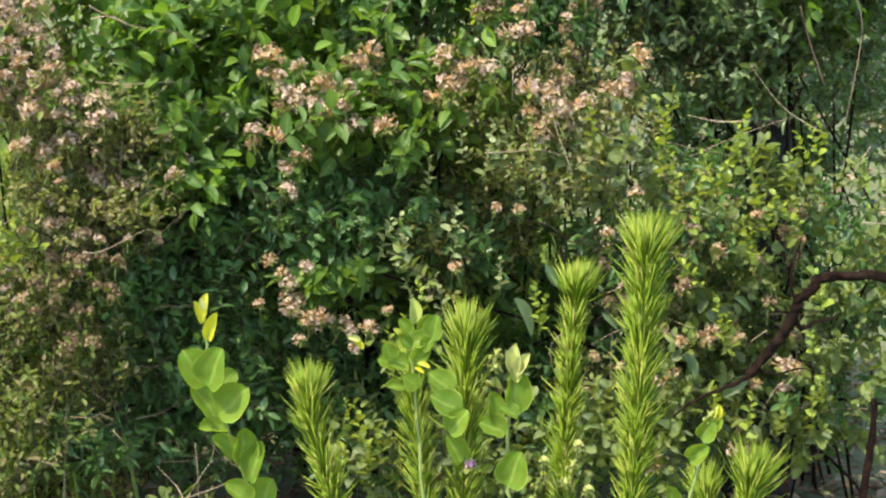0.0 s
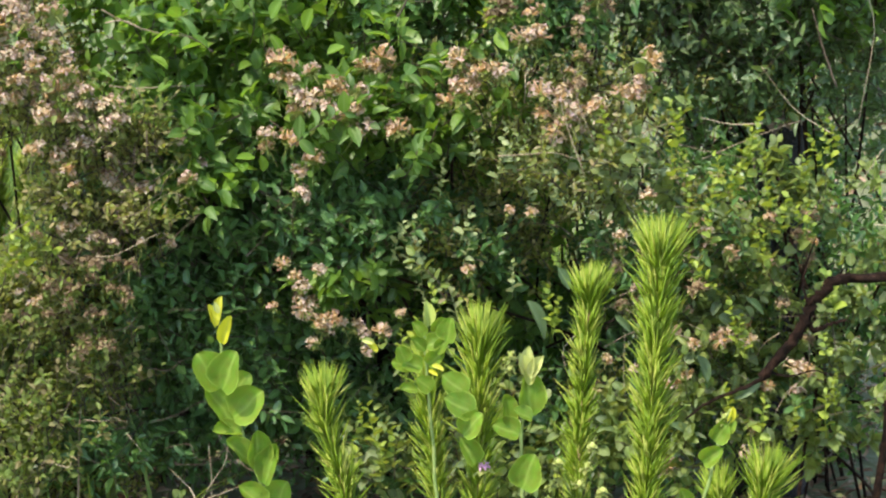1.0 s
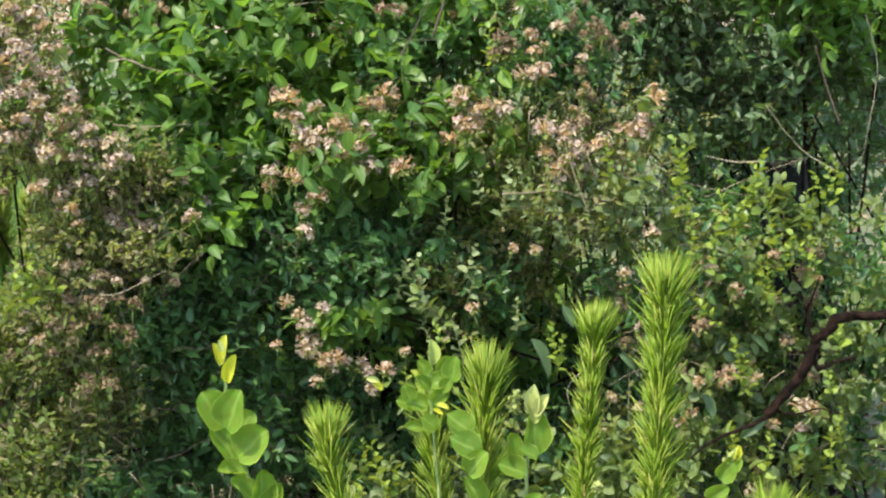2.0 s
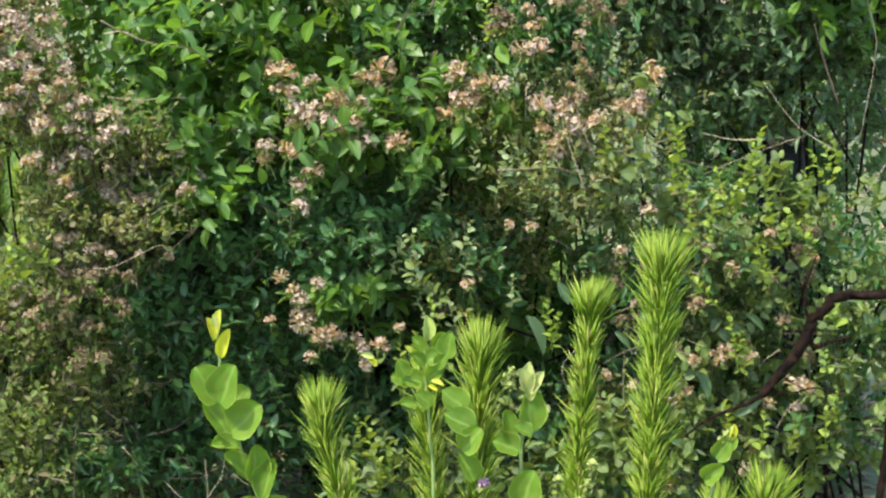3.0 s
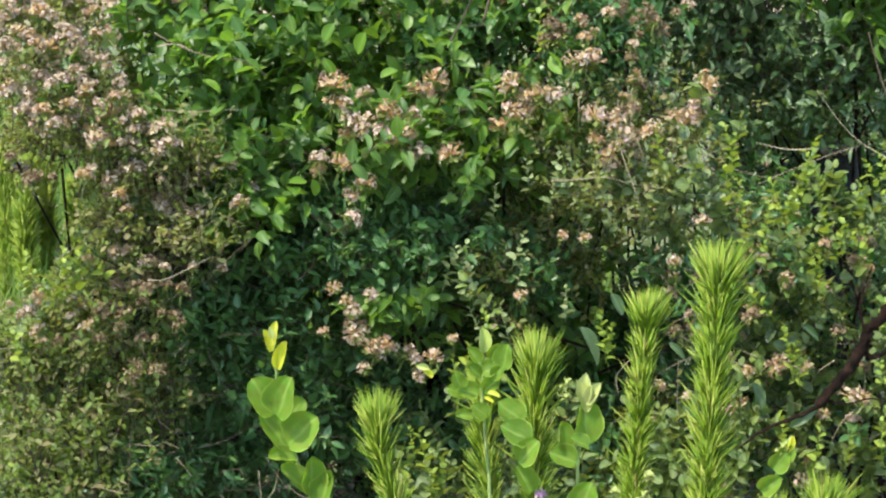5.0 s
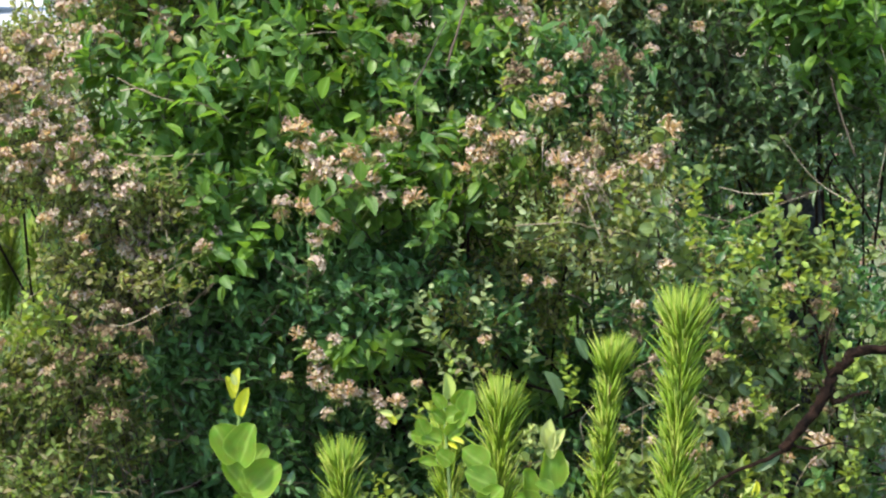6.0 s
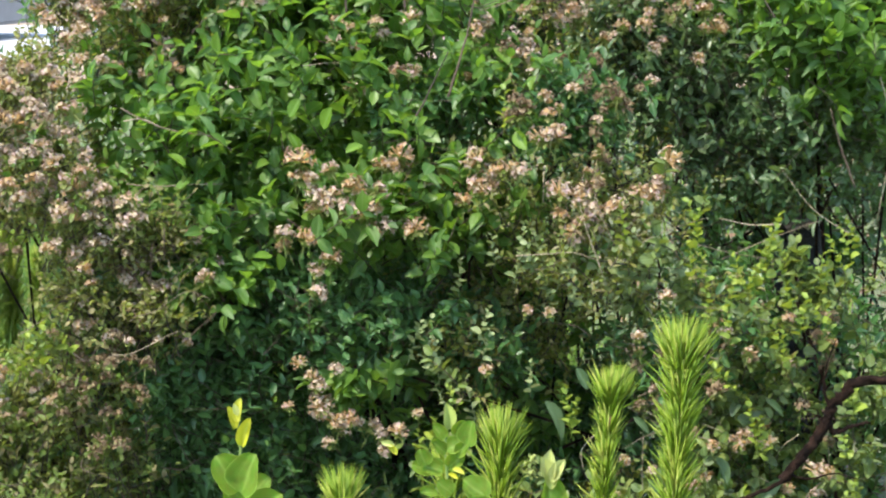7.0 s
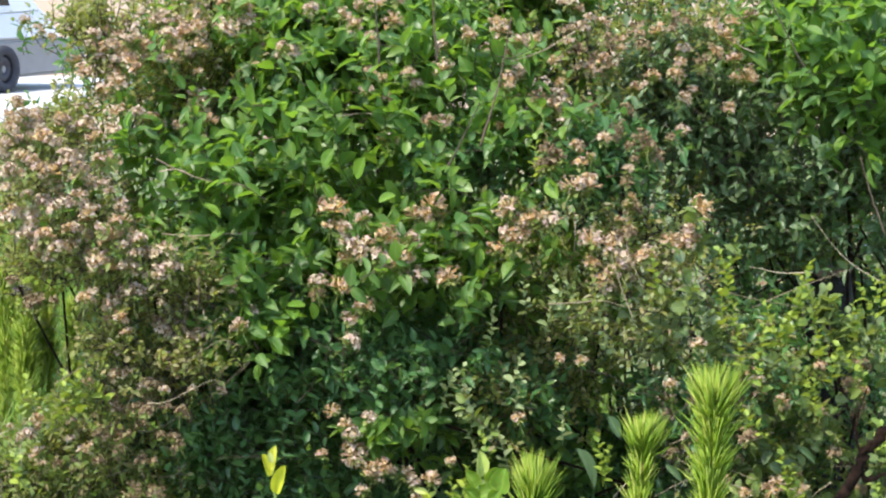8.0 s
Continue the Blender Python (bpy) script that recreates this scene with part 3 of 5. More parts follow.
FINE_PATCHES = [
    (-0.840, 4.200, 1.128, 0.226, 0.200, 0.178, 720),
    (-0.569, 4.400, 1.344, 0.156, 0.250, 0.149, 540),
    (-0.551, 4.150, 0.918, 0.246, 0.200, 0.094, 360),
    (-0.639, 4.250, 0.791, 0.144, 0.150, 0.096, 240),
    (-0.761, 4.350, 0.506, 0.234, 0.200, 0.185, 520),
    (-0.900, 4.200, 0.291, 0.261, 0.200, 0.214, 500),
    (-0.535, 4.500, 1.491, 0.229, 0.200, 0.127, 300),
    (-0.841, 4.250, 1.250, 0.072, 0.120, 0.048, 90),
    (-0.793, 4.200, 0.152, 0.285, 0.150, 0.143, 400),
    (-0.859, 4.150, 1.000, 0.094, 0.120, 0.035, 110),
    (-0.609, 4.120, 0.755, 0.128, 0.100, 0.082, 170),
    (-0.526, 4.550, 1.642, 0.206, 0.200, 0.103, 260),
    (-0.627, 3.960, 0.941, 0.146, 0.060, 0.045, 90),
]
FINE_PATCHES += [
    (-0.660, 3.940, 0.858, 0.089, 0.060, 0.050, 70),
    (-0.537, 3.940, 0.818, 0.100, 0.060, 0.050, 70),
    (-0.512, 3.950, 0.965, 0.078, 0.050, 0.039, 40),
    (-0.693, 4.100, 0.643, 0.139, 0.120, 0.070, 120),
]
FINE_RIM = [
    (-0.744, 4.300, 1.386, 0.043, 0.100, 0.049, 60),
    (-0.887, 4.300, 1.476, 0.055, 0.080, 0.017, 4),
    (-0.778, 4.300, 1.458, 0.043, 0.080, 0.027, 40),
    (-0.822, 4.250, 1.286, 0.072, 0.080, 0.026, 60),
    (-0.762, 4.350, 1.493, 0.074, 0.100, 0.037, 50),
]
plant_foliage(fine, "small", (-0.85, 4.8, 0.7), FINE_PATCHES + FINE_RIM)
stems_to(fine, FINE_PATCHES, 0.0028)
blossom(fine, [
(-0.827, 3.890, 1.229), (-0.784, 3.890, 1.207), (-0.804, 3.890, 1.250), (-0.740, 3.890, 1.212), (-0.685, 3.890, 1.218), (-0.841, 3.890, 1.152), (-0.803, 3.890, 1.135), (-0.764, 3.890, 1.141), (-0.721, 3.890, 1.135), (-0.833, 3.890, 1.074), (-0.779, 3.890, 1.041), (-0.789, 3.890, 1.069), (-0.755, 3.890, 1.108), (-0.699, 3.890, 1.113), (-0.655, 3.890, 1.108), (-0.634, 3.890, 1.091), (-0.668, 3.890, 1.058), (-0.647, 3.890, 1.035), (-0.613, 3.890, 1.058), (-0.630, 3.890, 1.024), (-0.602, 3.890, 1.035), (-0.569, 3.890, 1.035), (-0.559, 3.890, 1.013), (-0.703, 3.890, 1.008), (-0.691, 3.890, 1.024), (-0.537, 3.890, 0.996)
], jitter=0.012, per=2, size=1.1)
blossom(fine, [
(-0.707, 3.900, 0.950), (-0.685, 3.900, 0.939), (-0.663, 3.900, 0.927), (-0.607, 3.900, 0.944), (-0.852, 3.900, 1.206), (-0.851, 3.900, 1.106), (-0.812, 3.900, 1.101), (-0.736, 3.900, 1.073), (-0.748, 3.900, 1.034), (-0.588, 3.900, 1.012), (-0.727, 3.900, 1.173), (-0.770, 3.900, 1.178), (-0.667, 3.900, 1.145), (-0.821, 3.900, 1.023)
], jitter=0.016, per=2)
blossom(fine, [
(-0.859, 4.100, 1.497), (-0.844, 4.100, 1.484), (-0.826, 4.100, 1.467), (-0.805, 4.100, 1.458), (-0.835, 4.100, 1.463)
], jitter=0.006, per=1, size=0.6)
blossom(fine, scatter_places([
    (-0.591, 4.250, 1.387, 0.114, 0.120, 0.132, 20),
    (-0.783, 4.100, 1.237, 0.128, 0.100, 0.052, 16),
    (-0.579, 4.350, 1.481, 0.148, 0.100, 0.074, 12),
    (-0.839, 4.100, 1.295, 0.070, 0.050, 0.019, 6),
    (-0.728, 4.250, 1.411, 0.042, 0.060, 0.048, 6),
]), per=2)
blossom(fine, scatter_places([
    (-0.538, 4.050, 0.886, 0.137, 0.080, 0.069, 9),
]), per=2)
blossom(fine, [
(-0.571, 3.920, 0.735), (-0.604, 3.920, 0.741), (-0.548, 3.920, 0.718), (-0.623, 3.920, 0.695), (-0.583, 3.920, 0.695), (-0.632, 3.920, 0.584), (-0.644, 3.920, 0.554), (-0.603, 3.920, 0.590), (-0.673, 3.920, 0.729), (-0.695, 3.920, 0.747), (-0.855, 3.920, 0.969), (-0.828, 3.920, 0.956), (-0.800, 3.920, 0.949), (-0.652, 3.920, 0.660), (-0.708, 3.920, 0.683), (-0.550, 3.920, 0.654), (-0.688, 3.920, 0.601), (-0.595, 3.920, 0.660), (-0.757, 3.920, 0.590)
], jitter=0.024, per=2, faded=WITHERED, size=0.9)
blossom(fine, [
(-0.858, 3.930, 0.669), (-0.825, 3.930, 0.652), (-0.780, 3.930, 0.646), (-0.846, 3.930, 0.687), (-0.757, 3.930, 0.652), (-0.875, 3.930, 0.675), (-0.656, 3.930, 0.774), (-0.616, 3.930, 0.791), (-0.683, 3.930, 0.820), (-0.503, 3.930, 0.785), (-0.560, 3.930, 0.774), (-0.624, 3.930, 0.888), (-0.669, 3.930, 0.894), (-0.590, 3.930, 0.911)
], jitter=0.02, per=2, size=0.75)

DARK_HEAD = leaf_material("dried_head", [(0.05, 0.045, 0.055), (0.09, 0.08, 0.09), (0.12, 0.09, 0.08)], (0.06, 0.05, 0.05), 0.1, rough=0.85, rib_amount=0.0)
HEADS = [cluster_mesh("seed_head", DARK_HEAD, 12, 0.014, 90 + k) for k in range(2)]
for k, (x, y, z) in enumerate([(-0.873, 4.450, 0.689), (-0.867, 4.450, 0.667), (-0.959, 4.450, 0.880), (-0.974, 4.450, 0.875), (-0.606, 4.450, 0.813)]):
    ob = child("seed_head", HEADS[k % 2], fine, "dark dried seed head")
    ob.location = Vector((x, y, z)) - fine.location

central = thing("flowering_shrub", (0.45, 4.7, 0.0), "small-leaved shrub with tan and pink withered flowers beside the green one", "shrub", "flowering shrubs")
CENTRAL_PATCHES = [
    (0.358, 4.100, 0.948, 0.209, 0.200, 0.151, 560),
    (0.363, 4.500, 1.400, 0.318, 0.250, 0.145, 340),
    (0.264, 4.300, 1.214, 0.158, 0.200, 0.109, 60),
    (0.101, 4.100, 1.042, 0.139, 0.150, 0.081, 140),
    (0.202, 4.250, 0.753, 0.240, 0.150, 0.132, 330),
    (0.577, 4.500, 1.476, 0.254, 0.200, 0.115, 170),
    (0.078, 4.100, 0.709, 0.128, 0.100, 0.104, 110),
    (0.652, 4.180, 0.725, 0.254, 0.150, 0.173, 150),
    (0.687, 4.150, 0.480, 0.275, 0.150, 0.172, 120),
    (0.419, 4.150, 0.359, 0.275, 0.150, 0.137, 100),
    (0.395, 4.600, 1.628, 0.338, 0.200, 0.117, 240),
]
plant_foliage(central, "small", (0.4, 4.8, 0.7), CENTRAL_PATCHES)
stems_to(central, CENTRAL_PATCHES, 0.0045)
blossom(central, [
(0.275, 3.930, 1.030), (0.292, 3.930, 1.002), (0.321, 3.930, 0.979), (0.331, 3.930, 1.025), (0.365, 3.930, 1.019), (0.387, 3.930, 1.030), (0.410, 3.930, 1.019), (0.437, 3.930, 1.047), (0.460, 3.930, 1.036), (0.476, 3.930, 1.053), (0.503, 3.930, 1.103), (0.509, 3.930, 1.086), (0.488, 3.930, 1.030), (0.310, 3.930, 0.951), (0.343, 3.930, 1.002), (0.287, 3.930, 0.968), (0.354, 3.930, 0.974), (0.337, 3.930, 1.041)
], jitter=0.01, per=1, size=1.15)
blossom(central, [
(0.361, 3.980, 1.165), (0.356, 3.980, 1.137), (0.368, 3.980, 1.114), (0.346, 3.980, 1.080), (0.352, 3.980, 1.058), (0.282, 3.980, 1.227), (0.309, 3.980, 1.255), (0.265, 3.980, 1.244), (0.242, 3.980, 1.221)
], jitter=0.01, per=1, size=0.85)
blossom(central, [
(0.362, 3.990, 1.164), (0.369, 3.990, 1.113), (0.353, 3.990, 1.056), (0.310, 3.990, 1.254), (0.243, 3.990, 1.220)
], jitter=0.016, per=1, faded=WITHERED)
blossom(central, [
(0.224, 3.880, 0.829), (0.258, 3.880, 0.829), (0.007, 3.880, 0.611), (0.635, 3.880, 0.553), (0.595, 3.880, 0.541), (0.657, 3.880, 0.738), (0.829, 3.880, 0.494), (0.508, 3.880, 0.846), (0.448, 3.880, 0.783), (0.136, 3.880, 0.692), (0.640, 3.880, 0.570), (0.574, 3.880, 0.494), (0.789, 3.880, 0.494), (0.812, 3.880, 0.506), (0.611, 3.880, 0.772)
], jitter=0.008, per=1, size=0.9)
blossom(central, [
(0.198, 4.000, 1.220), (0.227, 4.000, 1.214), (0.368, 4.000, 1.225), (0.390, 4.000, 1.242), (0.407, 4.000, 1.214), (0.182, 4.000, 1.214)
], jitter=0.014, per=2, faded=WITHERED)
blossom(central, [
(0.343, 4.250, 1.397), (0.379, 4.250, 1.361), (0.308, 4.250, 1.362), (0.486, 4.250, 1.433), (0.571, 4.250, 1.397), (0.343, 4.250, 1.457), (0.402, 4.250, 1.480), (0.248, 4.250, 1.314), (0.152, 4.250, 1.314), (0.259, 4.250, 1.504), (0.439, 4.250, 1.385), (0.605, 4.250, 1.456), (0.523, 4.250, 1.349), (0.667, 4.250, 1.373)
], per=2)
blossom(central, scatter_places([
    (0.644, 4.020, 0.654, 0.227, 0.060, 0.136, 16),
    (0.581, 3.950, 0.388, 0.279, 0.060, 0.134, 14),
    (0.779, 4.600, 1.058, 0.130, 0.100, 0.039, 10),
    (0.367, 4.250, 1.373, 0.276, 0.100, 0.144, 15),
    (0.105, 4.300, 1.456, 0.243, 0.100, 0.073, 8),
]), per=1)
blossom(central, scatter_places([
    (0.305, 4.200, 1.257, 0.166, 0.100, 0.107, 9),
    (0.427, 4.250, 1.433, 0.240, 0.100, 0.096, 9),
    (0.664, 4.000, 0.670, 0.226, 0.080, 0.158, 14),
]), per=1, faded=WITHERED)

# ---- shaded shrub with a thin crown ----
dusky = thing("dusky_shrub", (1.0, 5.4, 0.0), "thin shrub with small dark leaves and bare dark stems", "shrub")
DUSKY_PATCHES = [
    (0.482, 4.400, 1.378, 0.249, 0.100, 0.112, 170),
    (0.318, 4.350, 1.208, 0.148, 0.080, 0.086, 70),
    (0.647, 4.420, 1.190, 0.299, 0.160, 0.143, 330),
    (0.841, 4.420, 1.060, 0.250, 0.120, 0.110, 150),
    (0.927, 4.500, 1.146, 0.153, 0.200, 0.178, 160),
    (0.511, 4.450, 1.290, 0.151, 0.150, 0.101, 120),
    (1.218, 5.300, 0.846, 0.225, 0.200, 0.225, 110),
    (0.811, 5.300, 0.801, 0.330, 0.200, 0.135, 210),
    (0.674, 5.200, 1.039, 0.265, 0.200, 0.176, 120),
    (1.020, 5.200, 0.725, 0.250, 0.150, 0.132, 150),
    (1.225, 4.800, 0.954, 0.163, 0.200, 0.353, 160),
    (1.065, 4.600, 1.137, 0.130, 0.150, 0.234, 200),
    (0.850, 4.300, 1.127, 0.170, 0.150, 0.109, 60),
]
DUSKY_PATCHES += [
    (0.660, 4.350, 1.264, 0.160, 0.120, 0.098, 30),
    (0.760, 4.400, 1.004, 0.199, 0.150, 0.087, 40),
]
plant_foliage(dusky, "grey", (0.9, 5.2, 0.8), DUSKY_PATCHES)
DUSKY_FINE = [
    (0.647, 4.500, 1.108, 0.293, 0.150, 0.140, 150),
    (0.840, 4.500, 1.017, 0.191, 0.150, 0.102, 120),
    (0.890, 4.450, 1.213, 0.151, 0.150, 0.126, 80),
]
plant_foliage(dusky, "small", (0.9, 5.2, 0.8), DUSKY_FINE, singles=20)
stems_to(dusky, DUSKY_PATCHES, 0.0042, 1, 0.35)

leafy = thing("broad_leaf_shrub", (1.05, 4.6, 0.0), "upright shrub with bright green oval leaves", "shrub")
LEAFY_PATCHES = [
    (0.844, 4.300, 1.383, 0.158, 0.200, 0.170, 190),
    (0.698, 4.450, 1.389, 0.126, 0.150, 0.113, 36),
    (0.955, 4.400, 1.205, 0.112, 0.150, 0.124, 80),
    (0.817, 4.500, 1.513, 0.165, 0.200, 0.076, 60),
    (0.889, 4.500, 1.638, 0.254, 0.200, 0.115, 150),
    (1.073, 4.500, 1.374, 0.115, 0.200, 0.254, 130),
]
plant_foliage(leafy, "broad", (1.1, 4.7, 0.9), LEAFY_PATCHES)
stems_to(leafy, LEAFY_PATCHES, 0.0045, 1)

for line in ([(0.736, 4.100, 1.379), (0.693, 4.100, 1.459), (0.652, 4.100, 1.540)], [(0.906, 4.100, 1.041), (0.875, 4.100, 1.123), (0.850, 4.100, 1.205)]):
    twig(leafy, line, 0.0022, TWIG)
twig(dusky, [(0.974, 4.200, 1.262), (1.001, 4.200, 1.168), (0.999, 4.200, 1.096), (0.988, 4.200, 1.024), (0.977, 4.200, 0.952)], 0.0012)

# ---- low shrub with round yellow-green leaves ----
low = thing("round_leaf_shrub", (1.0, 4.3, 0.0), "low shrub with small round yellow-green leaves on thin stems", "shrub")
LOW_PATCHES = [
    (0.761, 4.050, 0.880, 0.046, 0.050, 0.029, 9),
    (0.833, 4.050, 0.833, 0.057, 0.050, 0.029, 10),
    (0.770, 4.020, 0.803, 0.068, 0.060, 0.034, 20),
    (0.660, 4.020, 0.730, 0.230, 0.120, 0.100, 42),
    (0.692, 4.040, 0.553, 0.257, 0.130, 0.168, 120),
    (0.844, 4.050, 0.412, 0.201, 0.150, 0.223, 130),
    (0.473, 3.970, 0.897, 0.112, 0.120, 0.135, 26),
    (0.438, 3.950, 0.356, 0.276, 0.160, 0.154, 120),
    (0.121, 3.980, 0.318, 0.290, 0.150, 0.134, 110),
    (0.041, 4.000, 0.624, 0.113, 0.100, 0.124, 22),
    (0.997, 4.000, 0.705, 0.136, 0.150, 0.226, 50),
]
plant_foliage(low, "round", (1.0, 4.4, 0.2), LOW_PATCHES, 0.8)
LOW_BACK = [
    (0.732, 4.200, 0.688, 0.285, 0.200, 0.190, 190),
    (0.738, 4.200, 0.403, 0.297, 0.200, 0.178, 260),
    (0.430, 4.150, 0.280, 0.352, 0.200, 0.176, 240),
    (0.104, 4.200, 0.240, 0.309, 0.150, 0.154, 160),
    (0.525, 4.000, 0.706, 0.136, 0.100, 0.079, 40),
    (1.087, 4.250, 0.552, 0.168, 0.200, 0.288, 200),
    (0.640, 4.300, 0.780, 0.180, 0.150, 0.097, 50),
    (1.004, 4.750, 0.096, 0.228, 0.120, 0.175, 160),
]
plant_foliage(low, "dark", (1.0, 4.4, 0.2), LOW_BACK, 0.6, singles=20)
stems_to(low, LOW_PATCHES, 0.005, 1, 0.3)
for k in range(70):
    p = np.array((rng.uniform(0.35, 1.10), rng.uniform(3.84, 4.05), rng.uniform(0.25, 1.0)))
    d = unit(np.array((rng.normal(), rng.normal() * 0.3, rng.normal() * 0.6 + 0.5))) * rng.uniform(0.08, 0.22)
    twig(low, [p, p + d * 0.5 + rng.normal(size=3) * 0.012, p + d], rng.uniform(0.0007, 0.0014), TWIG if k % 2 else STRAW)
limb(low, "branch", [(1.230, 3.760, -0.050), (1.245, 3.760, 0.300), (1.160, 3.750, 0.590), (0.985, 3.740, 0.705), (0.849, 3.740, 0.714), (0.825, 3.740, 0.695), (0.804, 3.740, 0.678), (0.789, 3.740, 0.650), (0.769, 3.740, 0.606), (0.738, 3.740, 0.561), (0.702, 3.740, 0.519)],
     0.0095, 0.0095, label="thick crooked dark brown branch", sides=10, knobs=0.22)
limb(low, "branch", [(0.784, 3.740, 0.645), (0.801, 3.740, 0.614), (0.828, 3.740, 0.623), (0.866, 3.740, 0.634)], 0.006, 0.003)
limb(low, "branch", [(0.791, 3.740, 0.662), (0.778, 3.740, 0.701), (0.783, 3.740, 0.745), (0.799, 3.740, 0.795)], 0.0035, 0.0012)
limb(low, "branch", [(0.717, 3.740, 0.532), (0.756, 3.740, 0.521), (0.805, 3.740, 0.532), (0.849, 3.740, 0.521)], 0.0028, 0.001)
limb(low, "branch", [(0.711, 3.760, 0.513), (0.656, 3.760, 0.487), (0.602, 3.760, 0.464), (0.559, 3.760, 0.430)], 0.0050, 0.002)
limb(low, "branch", [(0.964, 3.800, 0.454), (0.963, 3.800, 0.349), (0.949, 3.800, 0.206), (0.975, 3.800, -0.036)], 0.006, 0.010, sides=9, knobs=0.25)
LEAF_BRIGHT = leaf_material("fresh_leaf", [(0.13, 0.21, 0.035), (0.19, 0.27, 0.04), (0.28, 0.35, 0.05)], (0.38, 0.46, 0.04), 0.36, rough=0.5, spots=0.15)


def sprig_mesh(seed, mat=LEAF_BRIGHT):
    """An upright fresh shoot with a few round leaves."""
    q = np.random.default_rng(seed)
    pile = Pile()
    v, f = tube(np.array(((0, 0, -0.05), (0.003, 0, 0.0), (0.0, 0.002, 0.05))), 0.0012, 0.0006, 4)
    pile.add(v, f)
    for k in range(8):
        a = k * 2.4 + q.normal() * 0.3
        z = -0.035 + 0.085 * k / 7
        d = unit(np.array((math.cos(a), math.sin(a), 0.35 + 0.09 * k + q.normal() * 0.1)))
        v, f, across = leaf_shape(0.8, 3, 0.4, 0.1, 0.5, 1, 1, q.normal() * 0.3, True)
        pile.add(v @ (basis(d, (0, -0.4, 0.9)) * q.uniform(0.022, 0.035) * (1 - 0.06 * k)).T + np.array((0, 0, z)), f, across)
    return pile.mesh("sprig", mat)


LEAF_PALE = leaf_material("pale_leaf", [(0.20, 0.26, 0.11), (0.28, 0.33, 0.16), (0.15, 0.21, 0.08)], (0.36, 0.42, 0.16), 0.32, rough=0.55, spots=0.2)
SPRIGS = [sprig_mesh(80 + k) for k in range(5)]
PALE_SPRIGS = [sprig_mesh(90 + k, LEAF_PALE) for k in range(3)]
for k, (x, y, z) in enumerate([
(0.199, 3.940, 0.898), (0.232, 3.940, 0.910), (0.255, 3.940, 0.875), (0.289, 3.940, 0.898), (0.311, 3.940, 0.921), (0.345, 3.940, 0.932), (0.379, 3.940, 0.932), (0.402, 3.940, 0.898), (0.357, 3.940, 0.875), (0.312, 3.940, 0.852), (0.267, 3.940, 0.841), (0.414, 3.940, 0.852), (0.447, 3.940, 0.887), (0.469, 3.940, 0.921), (0.392, 3.940, 0.829), (0.446, 3.940, 0.944), (0.491, 3.940, 0.944), (0.514, 3.940, 0.910), (0.209, 3.940, 0.944), (0.243, 3.940, 0.944), (-0.005, 3.940, 0.748), (0.018, 3.940, 0.725), (0.041, 3.940, 0.708), (0.138, 3.940, 0.743), (0.132, 3.940, 0.783), (0.229, 3.940, 0.673), (0.053, 3.940, 0.632), (0.110, 3.940, 0.626), (0.007, 3.940, 0.772), (0.153, 3.940, 0.932), (0.086, 3.940, 0.881)
]):
    ob = child("sprig", PALE_SPRIGS[k % 3], central, "pale grey-green sprig")
    size = float(rng.uniform(0.7, 1.0))
    ob.matrix_basis = Matrix.LocRotScale(Vector((x, y, z)) - central.location, Euler((rng.normal() * 0.3, rng.normal() * 0.3, rng.uniform(0, 6.3))), (size, size, size))
for k, (x, y, z) in enumerate([
(0.540, 3.860, 1.006), (0.547, 3.860, 0.984), (0.696, 3.860, 0.967), (0.707, 3.860, 0.956), (0.686, 3.860, 0.928), (0.855, 3.860, 0.978), (0.840, 3.860, 0.956), (0.824, 3.860, 0.934), (0.792, 3.860, 0.906), (0.803, 3.860, 0.895), (0.670, 3.860, 0.900), (0.560, 3.860, 0.911), (0.537, 3.860, 0.923), (0.573, 3.860, 0.833), (0.638, 3.860, 0.889), (0.649, 3.860, 0.872), (0.616, 3.860, 0.861), (0.727, 3.860, 0.866), (0.757, 3.860, 0.810), (0.784, 3.860, 0.827), (0.813, 3.860, 0.799), (0.708, 3.860, 0.776), (0.720, 3.860, 0.753), (0.613, 3.860, 0.793), (0.605, 3.860, 0.696)
] + [
(0.672, 3.840, 0.580), (0.684, 3.840, 0.557), (0.660, 3.840, 0.609), (0.786, 3.840, 0.394), (0.723, 3.840, 0.400), (0.660, 3.840, 0.424), (0.650, 3.840, 0.389), (0.853, 3.840, 0.661), (0.847, 3.840, 0.552), (0.873, 3.840, 0.470), (0.868, 3.840, 0.447), (0.853, 3.840, 0.412), (0.297, 3.840, 0.632), (0.308, 3.840, 0.615), (0.074, 3.840, 0.655), (0.169, 3.840, 1.222), (-0.095, 3.840, 0.318), (-0.027, 3.840, 0.342), (-0.055, 3.840, 0.389), (-0.078, 3.840, 0.412), (-0.039, 3.840, 0.318), (0.330, 3.840, 0.306), (0.341, 3.840, 0.330), (0.024, 3.840, 0.563), (0.007, 3.840, 0.546), (0.040, 3.840, 0.580), (0.401, 3.840, 1.003)
]):
    ob = child("sprig", SPRIGS[k % 5], low, "fresh yellow-green sprig")
    size = float(rng.uniform(0.65, 1.02))
    ob.matrix_basis = Matrix.LocRotScale(Vector((x, y, z)) - low.location, Euler((rng.normal() * 0.25, rng.normal() * 0.25, rng.uniform(0, 6.3))), (size, size, size))

